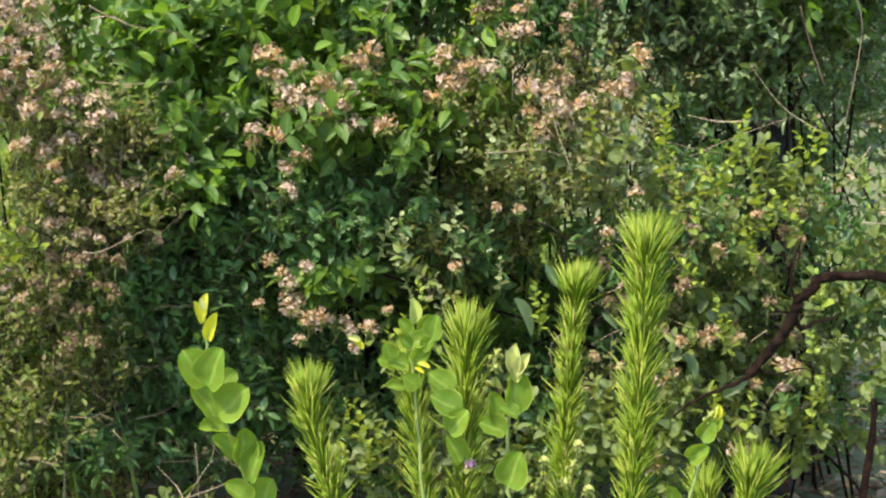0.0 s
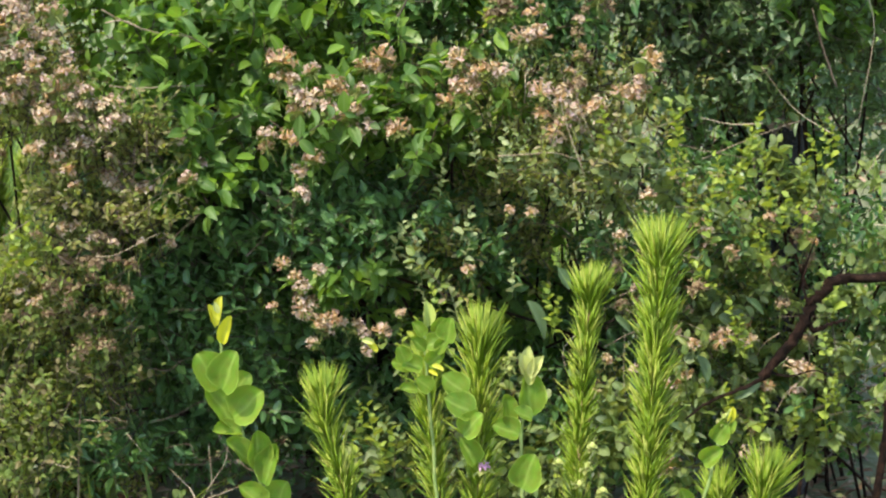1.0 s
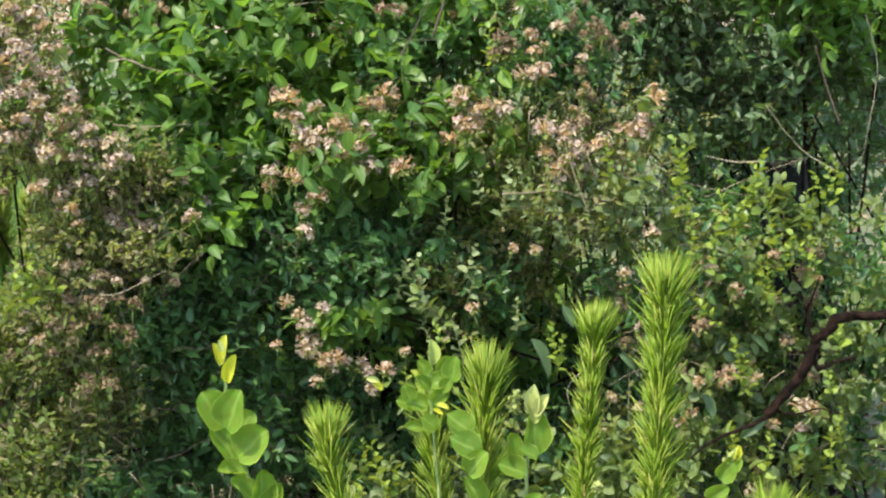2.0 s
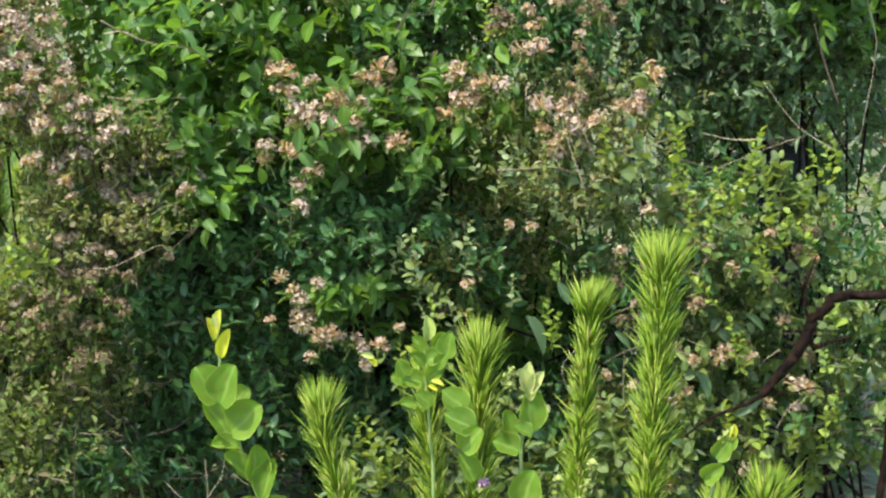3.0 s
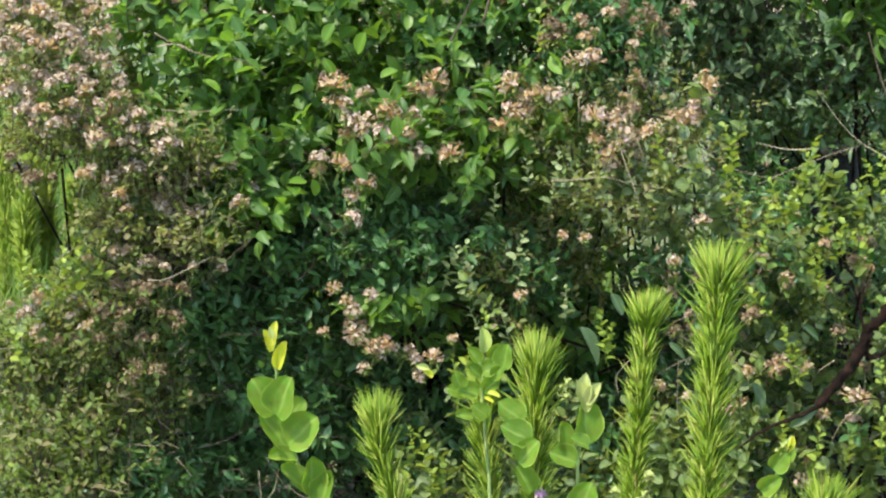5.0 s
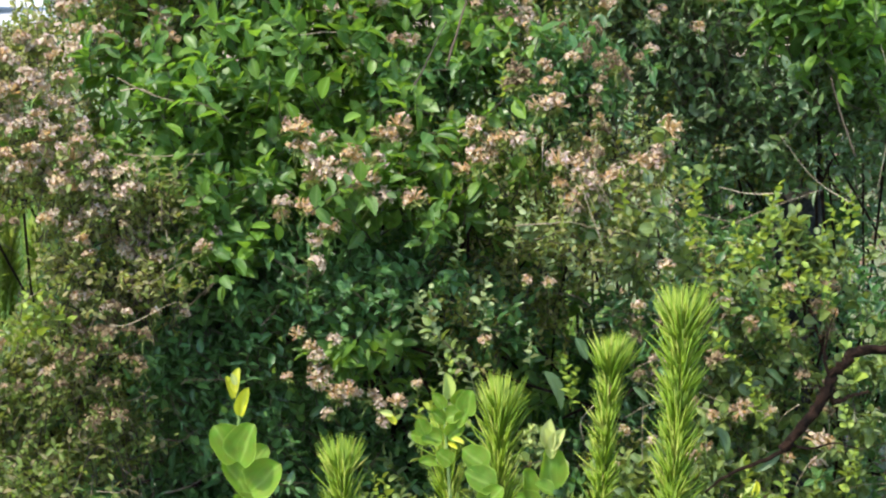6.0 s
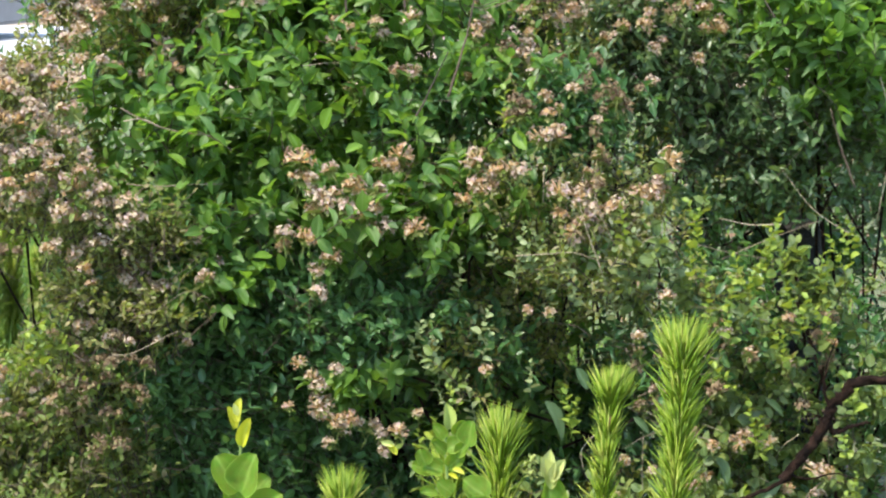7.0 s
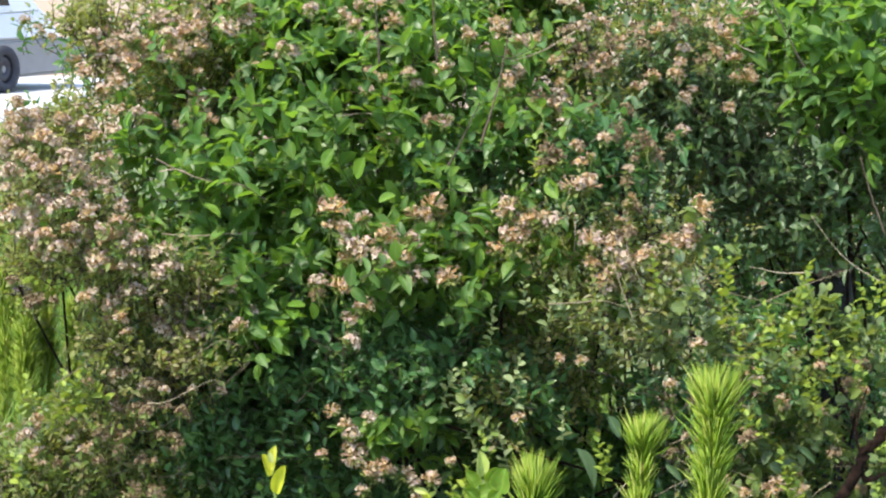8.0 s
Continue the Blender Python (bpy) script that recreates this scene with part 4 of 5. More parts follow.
# ---- fresh leaves on the broad-leaved shrub, sunlight put into their green ----
# Sunlit copy of the broad leaf colours, brighter and yellower.
LEAF_FRESH = leaf_material("sunlit_leaf", [(0.10, 0.21, 0.02), (0.14, 0.26, 0.025), (0.08, 0.18, 0.025)], (0.27, 0.46, 0.03), 0.42, rough=0.45, spots=0.3)
FRESH = [mesh_from("leaf", *leaf_shape(q, 5, fo, dr, 0.48, 0.85, 2, tw)[:2], LEAF_FRESH, leaf_shape(q, 5, fo, dr, 0.48, 0.85, 2, tw)[2]) for q, fo, dr, tw in ((0.58, 0.4, 0.15, 0.2), (0.66, 0.3, 0.08, -0.2), (0.46, 0.7, 0.25, 0.3))]
for k, (x, y, z) in enumerate([
(-0.316, 3.960, 0.912), (-0.288, 3.960, 0.924), (-0.294, 3.960, 0.878), (-0.322, 3.960, 0.878), (-0.362, 3.960, 0.870), (-0.357, 3.960, 0.846), (-0.458, 3.960, 0.895), (-0.449, 3.960, 1.077), (-0.229, 3.960, 1.133), (0.052, 3.960, 1.071), (0.074, 3.960, 1.060), (0.063, 3.960, 1.038), (0.197, 3.960, 1.173), (0.214, 3.960, 1.156), (-0.611, 3.960, 1.100), (-0.492, 3.960, 1.128), (-0.250, 3.960, 1.201), (-0.425, 3.960, 0.878), (-0.271, 3.960, 0.895), (-0.183, 3.960, 1.178), (-0.049, 3.960, 1.189), (-0.105, 3.960, 1.145)
]):
    ob = child("leaf", FRESH[k % 3], broad, "fresh leaf coloured in a bright sunlit green")
    way = np.array((rng.normal() * 0.6, -0.35, 0.25 + rng.normal() * 0.5))
    m = Matrix((basis(way, np.array((rng.normal() * 0.6, -0.45, 0.8))) * rng.uniform(0.034, 0.050)).tolist()).to_4x4()
    m.translation = Vector((x, y, z)) - broad.location
    ob.matrix_basis = m

# ---- large dull leaves that stand out of the shade ----
LEAF_DULL = leaf_material("dull_leaf", [(0.075, 0.14, 0.055), (0.10, 0.165, 0.07), (0.065, 0.12, 0.05)], (0.20, 0.32, 0.08), 0.3, rough=0.4, spots=0.4, rib=(0.24, 0.32, 0.16))
DULL = [mesh_from("leaf", *leaf_shape(q, 6, fo, dr, 0.45, 0.9, 2, tw)[:2], LEAF_DULL, leaf_shape(q, 6, fo, dr, 0.45, 0.9, 2, tw)[2]) for q, fo, dr, tw in ((0.38, 0.7, 0.25, 0.3), (0.43, 0.6, 0.15, -0.3), (0.34, 0.9, 0.3, 0.4))]
for k, (p, (dx, dz)) in enumerate([
    ((0.255, 3.900, 0.640), (0.056, -0.089)),
    ((0.317, 3.900, 0.707), (0.031, -0.052)),
    ((0.432, 3.900, 0.606), (0.044, -0.037)),
    ((0.729, 3.900, 0.477), (-0.064, -0.055)),
    ((0.599, 3.900, 0.524), (0.034, -0.065)),
    ((0.559, 3.900, 0.510), (0.041, -0.033)),
    ((0.463, 3.900, 0.477), (0.041, -0.041)),
    ((0.592, 3.900, 0.359), (-0.058, 0.035)),
    ((0.697, 3.900, 0.641), (0.047, -0.035))
]):
    ob = child("leaf", DULL[k % 3], broad, "large dull grey-green leaf")
    way = np.array((dx, -0.25 * math.hypot(dx, dz), dz))
    m = Matrix((basis(way, np.array((rng.normal() * 0.35, -0.7, 0.6))) * math.hypot(dx, dz) * 0.82).tolist()).to_4x4()
    m.translation = Vector(p) - broad.location
    ob.matrix_basis = m

weeds = thing("weedy_undergrowth", (-0.85, 4.2, 0.0), "low yellow-green weeds with small round leaves among grass", "weeds")
WEED_PATCHES = [
    (-0.839, 4.120, 0.610, 0.117, 0.120, 0.050, 40),
    (-0.705, 4.120, 0.706, 0.070, 0.100, 0.047, 18),
    (-0.874, 4.100, 0.469, 0.174, 0.150, 0.128, 34),
    (-0.719, 4.150, 0.319, 0.235, 0.150, 0.141, 30),
    (-0.811, 4.100, 0.161, 0.232, 0.150, 0.093, 40),
    (-0.895, 4.000, 0.231, 0.102, 0.100, 0.124, 46),
    (-0.892, 4.080, 0.522, 0.104, 0.100, 0.069, 30),
    (-0.671, 4.050, 0.153, 0.298, 0.100, 0.069, 50),
]
OLIVE_PATCHES = [
    (-0.644, 3.940, 1.006, 0.167, 0.050, 0.045, 40),
    (-0.498, 3.940, 1.018, 0.100, 0.050, 0.045, 36),
    (-0.588, 4.000, 0.923, 0.113, 0.060, 0.045, 36),
    (-0.637, 4.000, 0.824, 0.090, 0.060, 0.051, 45),
    (-0.546, 4.000, 0.783, 0.102, 0.060, 0.051, 45),
    (-0.709, 4.000, 0.724, 0.090, 0.080, 0.045, 40),
    (-0.827, 3.980, 0.551, 0.124, 0.100, 0.062, 90),
    (-0.655, 4.000, 0.594, 0.124, 0.080, 0.062, 70),
    (-0.798, 3.920, 0.412, 0.144, 0.100, 0.067, 110),
    (-0.620, 4.050, 0.460, 0.115, 0.080, 0.069, 70),
    (-0.787, 3.900, 0.299, 0.154, 0.100, 0.050, 80),
]
plant_foliage(weeds, "olive", (-0.8, 4.4, 0.1), OLIVE_PATCHES, 0.8, singles=120)
plant_foliage(weeds, "round", (-0.8, 4.4, 0.1), WEED_PATCHES, 0.9, singles=60)
plant_foliage(weeds, "small", (-0.8, 4.4, 0.1), WEED_PATCHES, 0.9, singles=20)
stems_to(weeds, WEED_PATCHES, 0.004)
for k, (x, y, z) in enumerate([
(-0.764, 3.900, 0.762), (-0.741, 3.900, 0.779), (-0.736, 3.900, 0.745), (-0.776, 3.900, 0.734), (-0.754, 3.900, 0.722), (-0.702, 3.900, 0.768), (-0.738, 3.900, 0.394), (-0.727, 3.900, 0.370), (-0.762, 3.900, 0.359), (-0.784, 3.900, 0.382), (-0.710, 3.900, 0.359), (-0.867, 3.900, 0.594), (-0.872, 3.900, 0.323), (-0.844, 3.900, 0.299), (-0.816, 3.900, 0.734), (-0.849, 3.900, 0.745), (-0.794, 3.900, 0.711)
]):
    ob = child("sprig", SPRIGS[k % 5], weeds, "fresh yellow-green sprig")
    size = float(rng.uniform(0.7, 1.1))
    ob.matrix_basis = Matrix.LocRotScale(Vector((x, y, z)) - weeds.location, Euler((rng.normal() * 0.3, rng.normal() * 0.3, rng.uniform(0, 6.3))), (size, size, size))

for owner, count, x0, x1, z0, z1, depth in ((fine, 14, -0.95, -0.45, 0.45, 1.45, 4.06), (broad, 14, -0.45, 0.30, 0.75, 1.45, 4.02),
                                            (central, 12, 0.15, 0.65, 0.55, 1.45, 4.02), (inner, 16, -0.6, 0.2, 0.25, 0.8, 4.08), (weeds, 40, -0.92, -0.45, 0.3, 0.95, 3.9), (dusky, 18, 0.5, 1.0, 0.85, 1.3, 4.4)):
    for k in range(count):
        p = np.array((rng.uniform(x0, x1), depth + rng.normal() * 0.05, rng.uniform(z0, z1)))
        d = unit(np.array((rng.normal(), rng.normal() * 0.3, rng.normal() * 0.5 + 0.2))) * rng.uniform(0.05, 0.16)
        twig(owner, [p, p + d * 0.35 + rng.normal(size=3) * 0.014, p + d * 0.7 + rng.normal(size=3) * 0.012, p + d], rng.uniform(0.0006, 0.0011), STRAW if k % 5 == 0 else TWIG)

# ---- stump in the thicket, its sides coloured black for a shade gap ----
# Near-black wood colour stands in for the deep shade between the leaves.
GAP_BLACK = rough_material("shade_black_wood", [(0.006, 0.006, 0.008), (0.014, 0.013, 0.015), (0.030, 0.026, 0.024)], 22, 0.9, 1.0, 0.02)
CUT = rough_material("weathered_cut_wood", [(0.16, 0.11, 0.075), (0.27, 0.20, 0.15)], 30, 0.9, 0.6, 0.004)


def stump(at, height, radius):
    ob = thing("tree_stump", at, "tree stump coloured black for a deep shade gap, with a weathered brown top, half hidden by leaves", "stump")
    n, rings = 18, 9
    v = []
    for i in range(rings):
        t = i / (rings - 1)
        for k in range(n):
            a = 2 * math.pi * k / n
            r = radius * (1.5 - 0.62 * t + 0.12 * (1 - t) ** 3) * (1 + 0.16 * noise.noise((math.cos(a) * 1.7, math.sin(a) * 1.7, t * 2.2)))
            v.append((r * math.cos(a), r * math.sin(a), t * height + (0.05 * noise.noise((math.cos(a) * 3, math.sin(a) * 3, 5)) if i == rings - 1 else 0)))
    f = [(i * n + k, i * n + (k + 1) % n, (i + 1) * n + (k + 1) % n, (i + 1) * n + k) for i in range(rings - 1) for k in range(n)]
    child("trunk", mesh_from("trunk", v, f, GAP_BLACK), ob)
    top = [(0.93 * x, 0.93 * y, z + 0.004) for x, y, z in v[-n:]]
    top += [(0.5 * x, 0.5 * y, z + 0.008) for x, y, z in v[-n:]] + [(0, 0, height + 0.002)]
    f = [(k, (k + 1) % n, n + (k + 1) % n, n + k) for k in range(n)] + [(n + k, n + (k + 1) % n, 2 * n) for k in range(n)]
    rim = len(top)
    top += v[-n:]
    f += [(rim + k, rim + (k + 1) % n, (k + 1) % n, k) for k in range(n)]
    child("cut_top", mesh_from("cut_top", top, f, CUT), ob, "weathered brown cut top")
    return ob


stump((0.891, 4.600, 0.0), 0.887, 0.058)

# ---- pine saplings ----
def needle_shape():
    """A needle of length 1 along y, three-sided and slightly bowed."""
    v, f = [], []
    for t, r in ((0, 0.015), (0.5, 0.021)):
        for k in range(3):
            a = k * 2 * math.pi / 3
            v.append((r * math.cos(a), t, r * math.sin(a) + 0.05 * t * t))
    v.append((0, 1, 0.06))
    for k in range(3):
        j = (k + 1) % 3
        f += [(k, j, 3 + j, 3 + k), (3 + k, 3 + j, 6)]
    return np.array(v), f


def pine_shoot(owner, points, needles, length=0.075, spread=36, r=0.0045):
    """One shoot: a stem set all round with needles, with a broad tuft at its tip."""
    line = smooth_line(points, 10)
    v, f = tube(line, r, 0.0022, 7, 0.08)
    origin = np.array(owner.location)
    stem = child("shoot", mesh_from("shoot", v - origin, f, PINE_STEM), owner)
    cum = np.concatenate([[0], np.cumsum(np.linalg.norm(np.diff(line, axis=0), axis=1))])
    total = cum[-1]
    nv, nf = needle_shape()
    pile = Pile()
    for k in range(int(needles * 1.35)):
        tuft = rng.random() < 0.10
        s = 1 - rng.random() * 0.03 / total if tuft else 1 - rng.random() ** 1.15
        at = np.array([np.interp(s * total, cum, line[:, i]) for i in range(3)])
        ahead = np.array([np.interp(min(total, s * total + 0.01), cum, line[:, i]) for i in range(3)])
        d = unit(ahead - at) if s < 0.97 else unit(line[-1] - line[-3])
        a = rng.uniform(0, 2 * math.pi)
        x = unit(np.cross(d, (0.2, 0.9, 0.1)))
        round_ = math.cos(a) * x + math.sin(a) * np.cross(d, x)
        open_ = math.radians(spread * rng.random() ** 0.7 if tuft else rng.normal(30 if s > 0.75 else 34, 12))
        nd = math.cos(open_) * d + math.sin(open_) * round_ + 0.08 * rng.normal(size=3)
        size = length * (rng.uniform(0.72, 0.84) / math.cos(open_) if tuft else rng.uniform(0.42, 0.95) * (0.70 + 0.30 * s))
        verts = nv * np.array((0.088, size, 0.088))
        pile.add(verts @ basis(nd, d + 0.01).T + at, nf)
    child("needle_coat", pile.mesh("needle_coat", NEEDLE, origin), stem, kind="stuff")
    return stem


def pine(at, label, shoots):
    ob = thing("pine_sapling", at, label, "pine sapling", "pine saplings")
    for points, needles, length, spread in shoots:
        pine_shoot(ob, points, needles, length, spread)
    return ob


pine((-0.084, 3.120, 0.000), "short young pine sapling with one brush-like green shoot", [
    ([(-0.083, 3.120, 0.115), (-0.070, 3.120, 0.355), (-0.089, 3.120, 0.502), (-0.116, 3.120, 0.608), (-0.119, 3.120, 0.656)], 780, 0.088, 34),
])
pine((0.116, 3.140, 0.000), "young bright green pine sapling with dense brush-like shoots", [
    ([(0.118, 3.140, 0.094), (0.120, 3.140, 0.346), (0.133, 3.140, 0.542), (0.134, 3.140, 0.686), (0.135, 3.140, 0.743)], 1150, 0.100, 27),
    ([(0.098, 3.180, 0.086), (0.079, 3.180, 0.351), (0.064, 3.180, 0.500), (0.052, 3.180, 0.628), (0.050, 3.180, 0.686)], 780, 0.088, 34),
])
pine((0.373, 3.120, 0.000), "tall bright green pine sapling with two upright shoots", [
    ([(0.394, 3.100, 0.109), (0.395, 3.100, 0.359), (0.407, 3.100, 0.553), (0.416, 3.100, 0.780), (0.420, 3.100, 0.891)], 1900, 0.098, 42),
    ([(0.358, 3.160, 0.082), (0.310, 3.160, 0.337), (0.298, 3.160, 0.535), (0.307, 3.160, 0.709), (0.315, 3.160, 0.818)], 1200, 0.082, 40),
])
pine((0.577, 3.080, 0.000), "short bright green pine sapling with spreading tufts", [
    ([(0.571, 3.060, 0.126), (0.565, 3.060, 0.324), (0.583, 3.060, 0.469), (0.590, 3.060, 0.527)], 900, 0.092, 46),
    ([(0.569, 3.100, 0.117), (0.544, 3.100, 0.308), (0.529, 3.100, 0.436), (0.522, 3.100, 0.495)], 600, 0.080, 38),
])
pine((-1.156, 5.300, 0.000), "young pine with crowded bright green shoots behind the shrubs", [
    ([(-1.252, 5.350, 0.326), (-1.248, 5.350, 0.468), (-1.257, 5.350, 0.611), (-1.260, 5.350, 0.733)], 1700, 0.100, 24),
    ([(-1.210, 5.300, 0.321), (-1.194, 5.300, 0.474), (-1.191, 5.300, 0.628), (-1.192, 5.300, 0.759)], 1800, 0.100, 24),
    ([(-1.135, 5.250, 0.333), (-1.134, 5.250, 0.474), (-1.129, 5.250, 0.615), (-1.113, 5.250, 0.736)], 1700, 0.100, 24),
    ([(-1.120, 5.400, 0.298), (-1.104, 5.400, 0.439), (-1.103, 5.400, 0.580), (-1.098, 5.400, 0.701)], 1500, 0.090, 24),
    ([(-1.044, 5.300, 0.321), (-1.029, 5.300, 0.446), (-1.012, 5.300, 0.572), (-1.008, 5.300, 0.679)], 1000, 0.080, 28),
])


# ---- greenbrier vines ----
VINE_LEAF = []
for w, fo, dr, tw in ((0.86, 0.55, 0.10, 0.15), (0.72, 0.8, 0.12, -0.3), (0.60, 0.7, -0.05, 0.3), (0.92, 0.45, 0.12, -0.2)):
    shape = leaf_shape(w, 8, fo, dr, 0.42, 0.62, 3, tw, True)
    for q in shape[0]:
        q += np.array((0.05, 0.03, 0.10)) * np.array(noise.noise_vector((q[0] * 4 + w * 9, q[1] * 4, fo)))
    VINE_LEAF.append(mesh_from("leaf", shape[0], shape[1], LEAF_VINE, shape[2]))
CREAM = leaf_material("cream_bud", [(0.42, 0.48, 0.13), (0.48, 0.50, 0.20), (0.36, 0.44, 0.10)], (0.5, 0.56, 0.14), 0.3, rough=0.6, rib=(0.36, 0.44, 0.12), rib_amount=0.5, rib_width=0.7)
TIP_LEAF = [mesh_from("young_leaf", *leaf_shape(w, 6, fo, dr, 0.5, 0.8, 2, 0, True)[:2], LEAF_TIP, leaf_shape(w, 6, fo, dr, 0.5, 0.8, 2, 0, True)[2]) for w, fo, dr in ((0.40, 1.3, -0.1), (0.44, 1.0, 0.1))]
pale = leaf_shape(0.5, 6, 1.0, 0.05, 0.5, 0.8, 2)
TIP_LEAF.append(mesh_from("young_leaf", pale[0], pale[1], CREAM, pale[2]))



def vine(at, label, stem, leaves, tips):
    """stem: points; leaves: the point where the leaf starts, the way it points, the way it faces, its length."""
    ob = thing("greenbrier_vine", at, label, "vine", "greenbrier vines")
    limb(ob, "stem", stem, 0.0042, 0.0020, VINE_STEM, 6, knobs=0.03)
    origin = Vector(at)
    for meshes, rows, name in ((VINE_LEAF, leaves, "leaf"), (TIP_LEAF, tips, "young_leaf")):
        for k, (p, way, face, size, *form) in enumerate(rows):
            leaf = child(name, meshes[form[0] if form else k % len(meshes)], ob, "furled yellow-green young leaf" if name == "young_leaf" else "")
            m = Matrix((basis(np.array(way, dtype=float), np.array(face, dtype=float)) * size).tolist()).to_4x4()
            m.translation = Vector(p) - origin
            leaf.matrix_basis = m
    return ob


vine((-0.191, 3.000, 0.000), "greenbrier vine with round glossy light green leaves and yellow tip",
     [(-0.191, 3.000, -0.020), (-0.191, 3.000, 0.150), (-0.178, 3.000, 0.448), (-0.196, 3.000, 0.513), (-0.221, 3.000, 0.576), (-0.242, 3.000, 0.641), (-0.256, 3.000, 0.684), (-0.269, 3.000, 0.714), (-0.272, 3.000, 0.779), (-0.274, 3.000, 0.824)],
     [((-0.274, 2.990, 0.715), (-0.49, -0.10, 0.87), (0.55, -0.8, 0.15), 0.067, 0),
      ((-0.269, 2.975, 0.717), (0.34, -0.20, 0.94), (-0.25, -0.85, 0.4), 0.069, 0),
      ((-0.257, 3.010, 0.704), (0.69, 0.10, 0.72), (0.2, -0.7, 0.6), 0.040, 3),
      ((-0.253, 2.975, 0.672), (0.69, -0.20, 0.72), (-0.2, -0.85, 0.45), 0.066, 3),
      ((-0.251, 2.985, 0.658), (-0.54, -0.05, 0.84), (0.6, -0.75, 0.1), 0.076, 1),
      ((-0.240, 2.970, 0.650), (-0.97, -0.40, 0.25), (0.1, -0.6, 0.8), 0.046, 1),
      ((-0.219, 2.980, 0.588), (0.05, -0.10, 1.00), (0.4, -0.9, 0.1), 0.067, 2),
      ((-0.206, 2.975, 0.564), (0.31, -0.10, 0.95), (-0.5, -0.85, 0.15), 0.072, 2),
      ((-0.225, 2.990, 0.589), (-0.69, 0.00, 0.72), (0.4, -0.5, 0.7), 0.061, 2),
      ((-0.209, 2.980, 0.525), (-0.68, -0.10, 0.74), (0.4, -0.7, 0.5), 0.053, 1),
      ((-0.196, 2.985, 0.514), (0.37, -0.10, 0.93), (-0.4, -0.8, 0.3), 0.058, 3)],
     [((-0.280, 3.000, 0.811), (-0.31, 0.00, 0.95), (0.5, -0.8, 0.2), 0.038, 0),
      ((-0.274, 2.995, 0.823), (0.11, 0.00, 0.99), (-0.3, -0.85, 0.1), 0.038, 1),
      ((-0.273, 2.990, 0.835), (-0.32, -0.10, 0.95), (0.2, -0.9, 0.1), 0.020, 2),
      ((-0.268, 3.000, 0.784), (0.25, -0.10, 0.97), (-0.3, -0.85, 0.1), 0.047, 1)])
climber = vine((0.202, 3.030, 0.000), "greenbrier vine climbing among pine shoots, with light green leaves",
     [(0.202, 3.030, -0.020), (0.202, 3.030, 0.150), (0.204, 3.030, 0.437), (0.197, 3.030, 0.540), (0.195, 3.030, 0.624), (0.201, 3.030, 0.680), (0.205, 3.030, 0.726)],
     [((0.078, 3.030, 0.777), (0.18, -0.20, 0.98), (-0.3, -0.85, 0.4), 0.041, 0),
      ((0.107, 3.020, 0.694), (-0.73, -0.10, 0.68), (0.2, -0.85, 0.4), 0.048, 3),
      ((0.118, 3.000, 0.668), (-0.83, -0.20, 0.56), (0.1, -0.8, 0.6), 0.053, 3),
      ((0.102, 2.990, 0.637), (0.61, -0.20, 0.79), (-0.2, -0.85, 0.4), 0.048, 0),
      ((0.122, 3.000, 0.586), (-0.43, -0.10, 0.90), (0.3, -0.85, 0.3), 0.049, 1),
      ((0.194, 2.990, 0.548), (0.31, -0.15, 0.95), (-0.2, -0.9, 0.2), 0.062, 0),
      ((0.191, 3.010, 0.630), (-0.90, -0.20, 0.44), (0.1, -0.7, 0.7), 0.046, 0),
      ((0.172, 3.020, 0.642), (-0.08, 0.00, 1.00), (0.6, -0.75, 0.1), 0.053, 2),
      ((0.210, 3.000, 0.659), (-0.83, -0.30, 0.55), (0.1, -0.6, 0.8), 0.034, 3),
      ((0.208, 3.020, 0.657), (-0.03, 0.00, 1.00), (0.3, -0.9, 0.1), 0.074, 2)],
     [((0.204, 3.020, 0.719), (-0.28, -0.10, 0.96), (0.4, -0.85, 0.1), 0.045, 2),
      ((0.207, 3.020, 0.721), (-0.02, 0.00, 1.00), (-0.3, -0.9, 0.1), 0.051, 2),
      ((0.208, 3.015, 0.721), (0.47, -0.10, 0.88), (-0.4, -0.8, 0.2), 0.043, 2),
      ((0.207, 3.020, 0.708), (0.31, -0.10, 0.95), (-0.4, -0.8, 0.2), 0.041, 2),
      ((0.054, 2.990, 0.749), (0.96, -0.30, -0.27), (0.1, -0.7, 0.7), 0.020, 1)])
